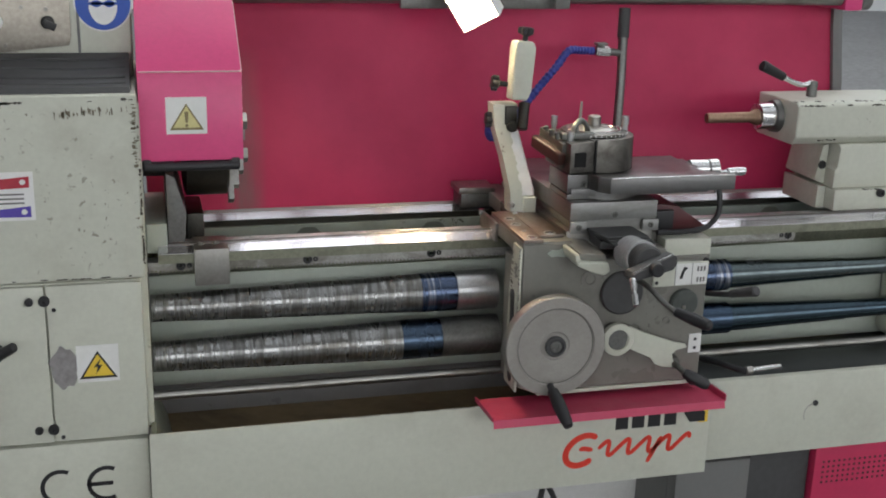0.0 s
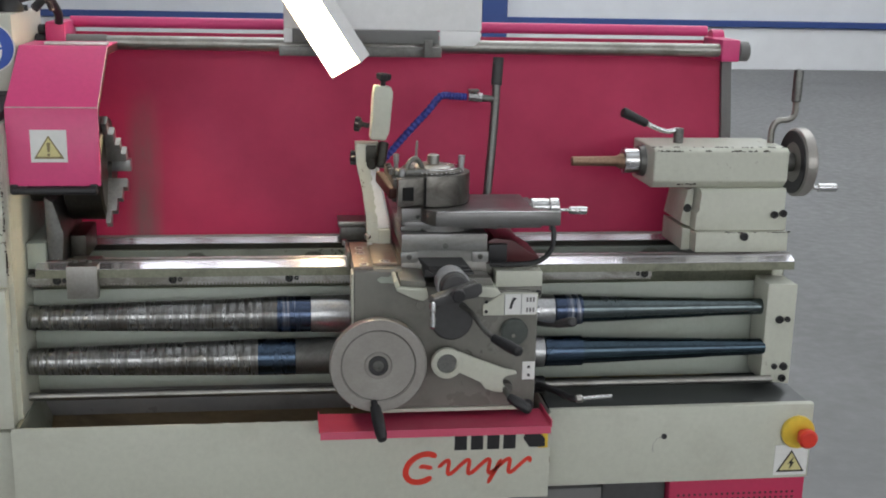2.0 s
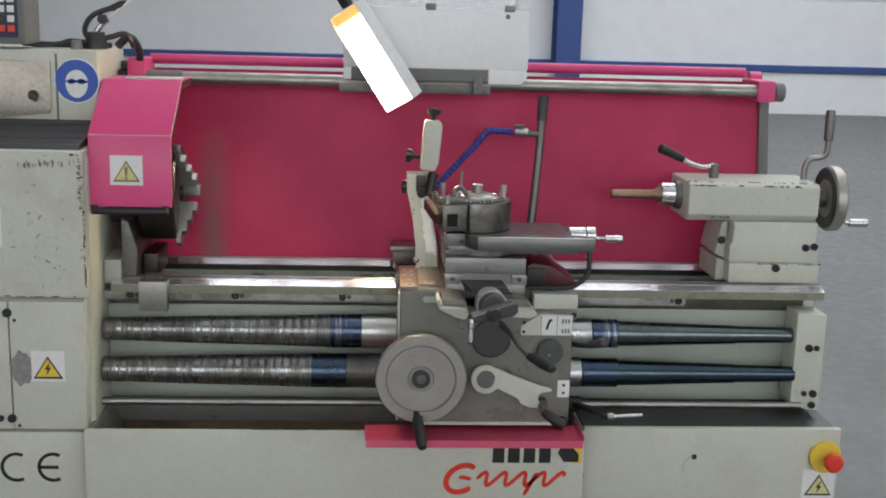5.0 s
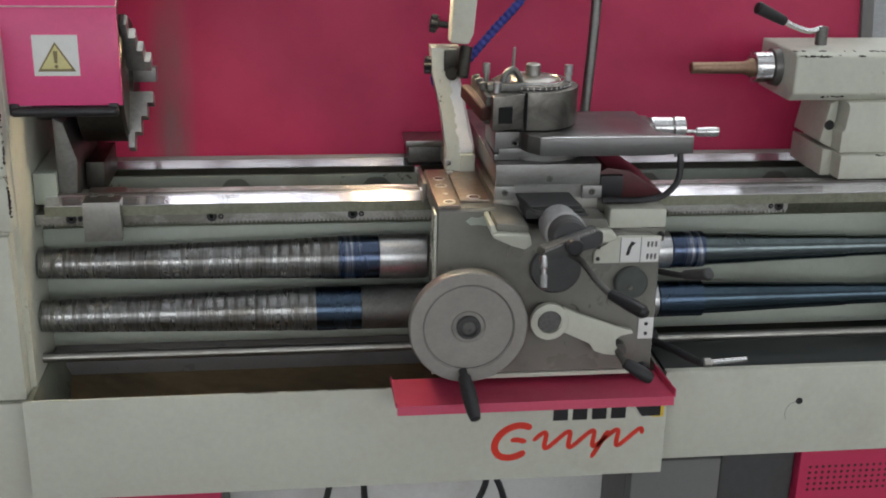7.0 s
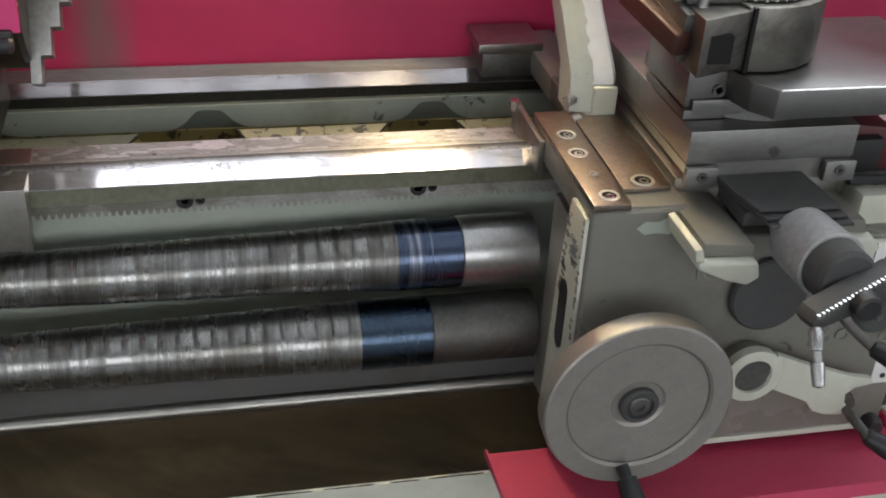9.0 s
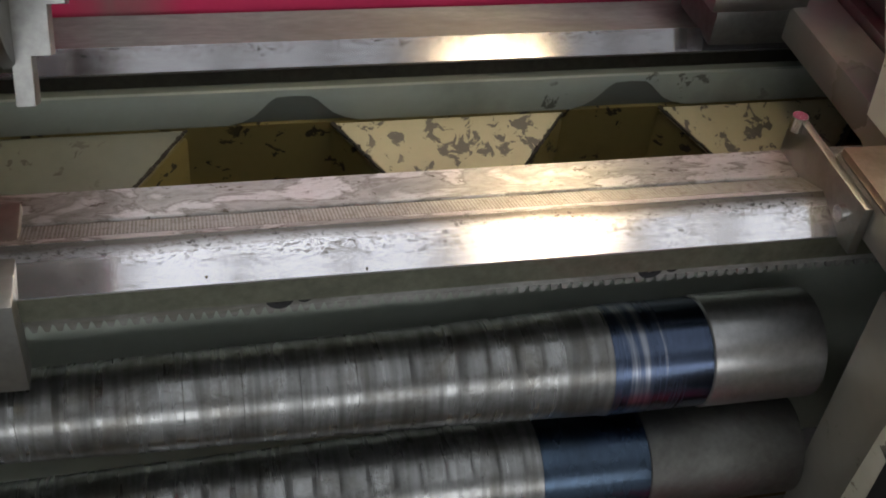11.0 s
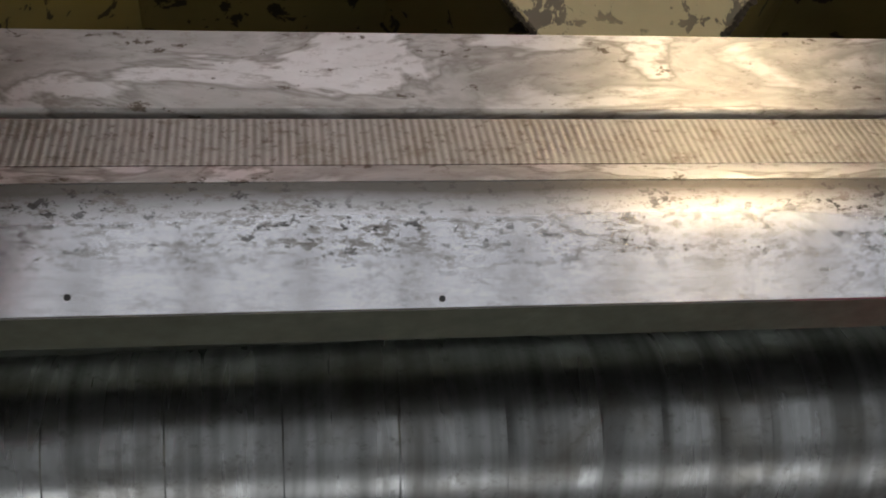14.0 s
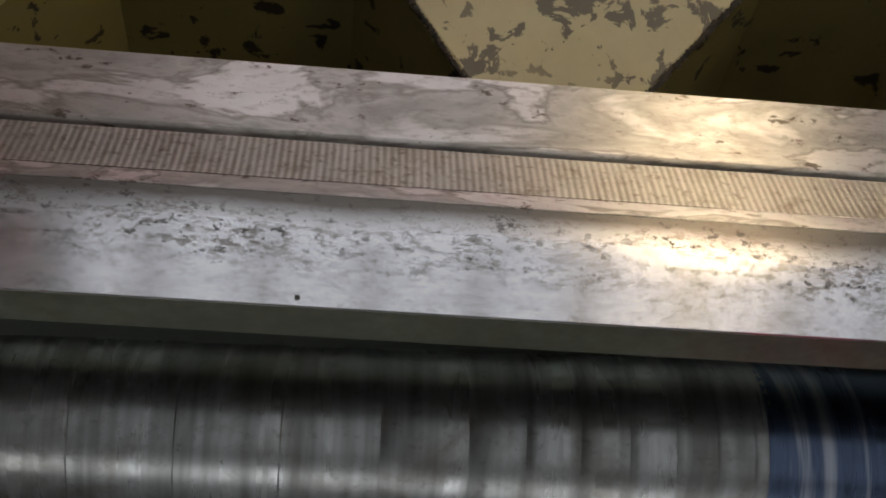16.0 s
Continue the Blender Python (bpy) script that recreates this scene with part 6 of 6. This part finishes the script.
lk = part("clamp_lever", swept([(1.562, 0.15, 1.170), (1.535, 0.145, 1.166), (1.500, 0.138, 1.176), (1.470, 0.132, 1.190)], 0.006, 12), m_bright, ts)
part("grip", rod((1.478, 0.134, 1.186), (1.412, 0.122, 1.216), 0.010, 0.0125, soft=0.003), m_black, lk)
part("lever_boss", turned([(0, 0.012), (0.034, 0.012), (0.036, 0.010), (0.036, 0)], (1.564, 0.15, 1.138), (0, 0, 1), 24), m_cast, lk)
cr2 = part("lock_crank", swept([(1.800, 0.15, 1.128), (1.802, 0.15, 1.173), (1.815, 0.148, 1.193), (1.838, 0.145, 1.196), (1.852, 0.142, 1.210), (1.852, 0.140, 1.248)], 0.0075, 12), m_steel, ts)
part("grip", turned([(0, 0.009), (0.003, 0.0115), (0.074, 0.0118), (0.078, 0.010), (0.080, 0)], (1.852, 0.140, 1.240), (0, 0, 1), 24), m_cast, cr2)
w = part("handwheel", turned([(0, 0.070), (0, 0.081), (0.004, 0.085), (0.026, 0.085), (0.030, 0.082), (0.030, 0.072), (0.012, 0.068), (0.012, 0.022), (0.0, 0.020), (0.0, 0.068)], (1.862, AY, AZ), (1, 0, 0), 72, loop=True), m_wheel, ts)
part("wheel_disc", turned([(0.004, 0.0), (0.004, 0.028), (0.001, 0.060), (-0.001, 0.0775), (0.004, 0.0785), (0.010, 0.070), (0.010, 0)], (1.860, AY, AZ), (1, 0, 0), 60), m_black, w)
part("hub", turned([(0, 0.030), (0.022, 0.030), (0.025, 0.024), (0.048, 0.024)], (1.812, AY, AZ), (1, 0, 0), 32), m_cast, w)
part("handle", turned([(0, 0.005), (0.010, 0.005), (0.011, 0.010), (0.055, 0.011), (0.060, 0.008), (0.060, 0)], (1.898, 0.095, 1.036), (1, 0, 0), 20), m_bright, w)

# ---- machine lamp on its arm ----
lamp = thing("work_lamp", (0.04, 0.15, 1.426), "white box lamp on a jointed arm, switched on", "lamp")
part("base", turned([(0, 0.030), (0.010, 0.030), (0.022, 0.025), (0.040, 0.021), (0.042, 0)], (0.014, 0.15, 1.4255), (0, 0, 1), 28), m_black, lamp)
part("neck", rod((0.016, 0.15, 1.466), (0.033, 0.15, 1.489), 0.007, seg=14), m_bright, lamp)
part("lower_joint", turned([(0, 0.012), (0.030, 0.012)], (0.034, 0.135, 1.497), (0, 1, 0), 24), m_black, lamp)
part("lower_arm", box(-0.009, 0.009, -0.007, 0.007, 0.0, 0.50, 0.002, turn=Matrix.Translation((0.036, 0.15, 1.498)) @ pose(0, 0, 0, 0, 51, 0)), m_lamp_body, lamp)
part("elbow", turned([(0, 0.016), (0.036, 0.016)], (0.425, 0.132, 1.812), (0, 1, 0), 24), m_black, lamp)
part("upper_arm", rod((0.425, 0.13, 1.812), (0.614, 0.150, 1.578), 0.009, seg=16), m_lamp_body, lamp)
part("cable", swept([(0.085, 0.15, 1.535), (0.060, 0.14, 1.525), (0.012, 0.135, 1.505), (-0.008, 0.135, 1.470), (0.010, 0.14, 1.445), (0.05, 0.15, 1.455), (0.085, 0.16, 1.462), (0.098, 0.18, 1.43)], 0.0065, 10), m_black, lamp)
part("cable_sleeve", rod((0.055, 0.142, 1.522), (0.095, 0.15, 1.545), 0.0085, 0.006, seg=12), m_black, lamp)
# lamp head: long box, open towards the work
axis = Vector((0.149, 0.0, -0.228)).normalized()
face = Vector((-0.42, -0.90, -0.30))
face = (face - axis * face.dot(axis)).normalized()
sidev = axis.cross(face).normalized()
LM = Matrix(((*[sidev.x, axis.x, face.x], 0.607), (*[sidev.y, axis.y, face.y], 0.150), (*[sidev.z, axis.z, face.z], 1.531), (0, 0, 0, 1)))
LW, LL, LD = 0.044, 0.272, 0.056


def head(x0, x1, y0, y1, z0, z1, bevel=0.0):
    return box(x0, x1, y0, y1, z0, z1, bevel, turn=LM)


bm = head(-LW, LW, 0.0, LL, -LD, -LD + 0.003, 0.001)
for b in ((-LW, -LW + 0.0025, 0.0, LL, -LD + 0.0031, 0.0), (LW - 0.0025, LW, 0.0, LL, -LD + 0.0031, 0.0), (-LW + 0.0026, LW - 0.0026, 0.0, 0.0025, -LD + 0.0031, 0.0), (-LW + 0.0026, LW - 0.0026, LL - 0.0025, LL, -LD + 0.0031, 0.0)):
    merge(bm, head(*b))
part("housing", bm, m_lamp_body, lamp)
part("diffuser", head(-LW + 0.004, LW - 0.004, 0.030, LL - 0.004, -0.006, -0.002), m_lamp_glow, lamp)
# glowing box added for the amber lamplight inside the upper end of the head
part("warm_glow_box", head(-LW + 0.004, LW - 0.004, 0.003, 0.029, -0.030, -0.004, 0.003), glow("warm_lamplight", (0.85, 0.46, 0.13), 0.75), lamp)
part("coupling", head(-0.012, 0.012, -0.055, -0.001, -0.052, -0.028, 0.004), m_black, lamp)
part("cable_loop", swept([LM @ Vector((0.0, -0.05, -0.045)), LM @ Vector((0.012, -0.03, -0.07)), LM @ Vector((0.018, 0.02, -0.075)), LM @ Vector((0.014, 0.055, -0.062))], 0.0075, 10, wave=0.0015), m_black, lamp)

# thick black hose down to the guard clamp
hz = thing("black_hose", (0.08, 0.2, 1.42), "short black bent hose behind the control box", "hose")
part("tube", swept([(0.060, 0.18, 1.432), (0.078, 0.20, 1.452), (0.088, 0.225, 1.447), (0.098, 0.245, 1.420), (0.096, 0.26, 1.398)], 0.010, 12), m_black, hz)
bk = thing("box_cap", (-0.02, 0.1, 1.425), "small grey knob on top of the control box", "cap")
part("knob", turned([(0, 0.014), (0.018, 0.013), (0.022, 0.009), (0.022, 0)], (-0.020, 0.10, 1.425), (0, 0, 1), 20), m_grey, bk)
ca2 = thing("black_cable", (-0.1, 0.12, 1.43), "black cables lying along the control box top", "cable")
part("cable", swept([(-0.16, 0.13, 1.440), (-0.12, 0.125, 1.432), (-0.07, 0.13, 1.436), (-0.04, 0.13, 1.444), (0.0, 0.135, 1.440), (0.03, 0.14, 1.434)], 0.006, 8), m_black, ca2)
part("cable", swept([(-0.16, 0.15, 1.434), (-0.08, 0.15, 1.433), (0.0, 0.155, 1.433), (0.05, 0.16, 1.434)], 0.007, 8), m_black, ca2)

# cables under the tray
for x, y, bend in ((0.62, 0.03, 1), (0.87, 0.0, -1)):
    c = thing("floor_cable", (x, y, 0.3), "black cables hanging below the tray", "cable")
    part("cable", swept([(x - 0.20, y, 0.355), (x - 0.13, y, 0.340), (x - 0.05, y + 0.01, 0.333), (x, y, 0.328), (x + 0.07, y, 0.342)], 0.006, 8), m_black, c)
    part("cable", swept([(x - 0.02, y + 0.02, 0.352), (x - 0.05 * bend, y, 0.25), (x - 0.08 * bend, y, 0.12), (x - 0.12 * bend, y, 0.01)], 0.007, 8), m_black, c)
    part("cable", swept([(x + 0.03, y + 0.02, 0.352), (x + 0.02, y, 0.25), (x + 0.03 * bend, y, 0.12), (x + 0.02, y, 0.01)], 0.007, 8), m_black, c)
    part("cable", swept([(x - 0.08, y - 0.01, 0.352), (x - 0.03, y - 0.02, 0.325), (x + 0.02, y - 0.015, 0.338), (x + 0.05, y - 0.02, 0.318), (x + 0.02, y - 0.02, 0.30), (x - 0.02, y - 0.015, 0.318), (x + 0.01, y - 0.01, 0.352)], 0.0055, 8), m_black, c)
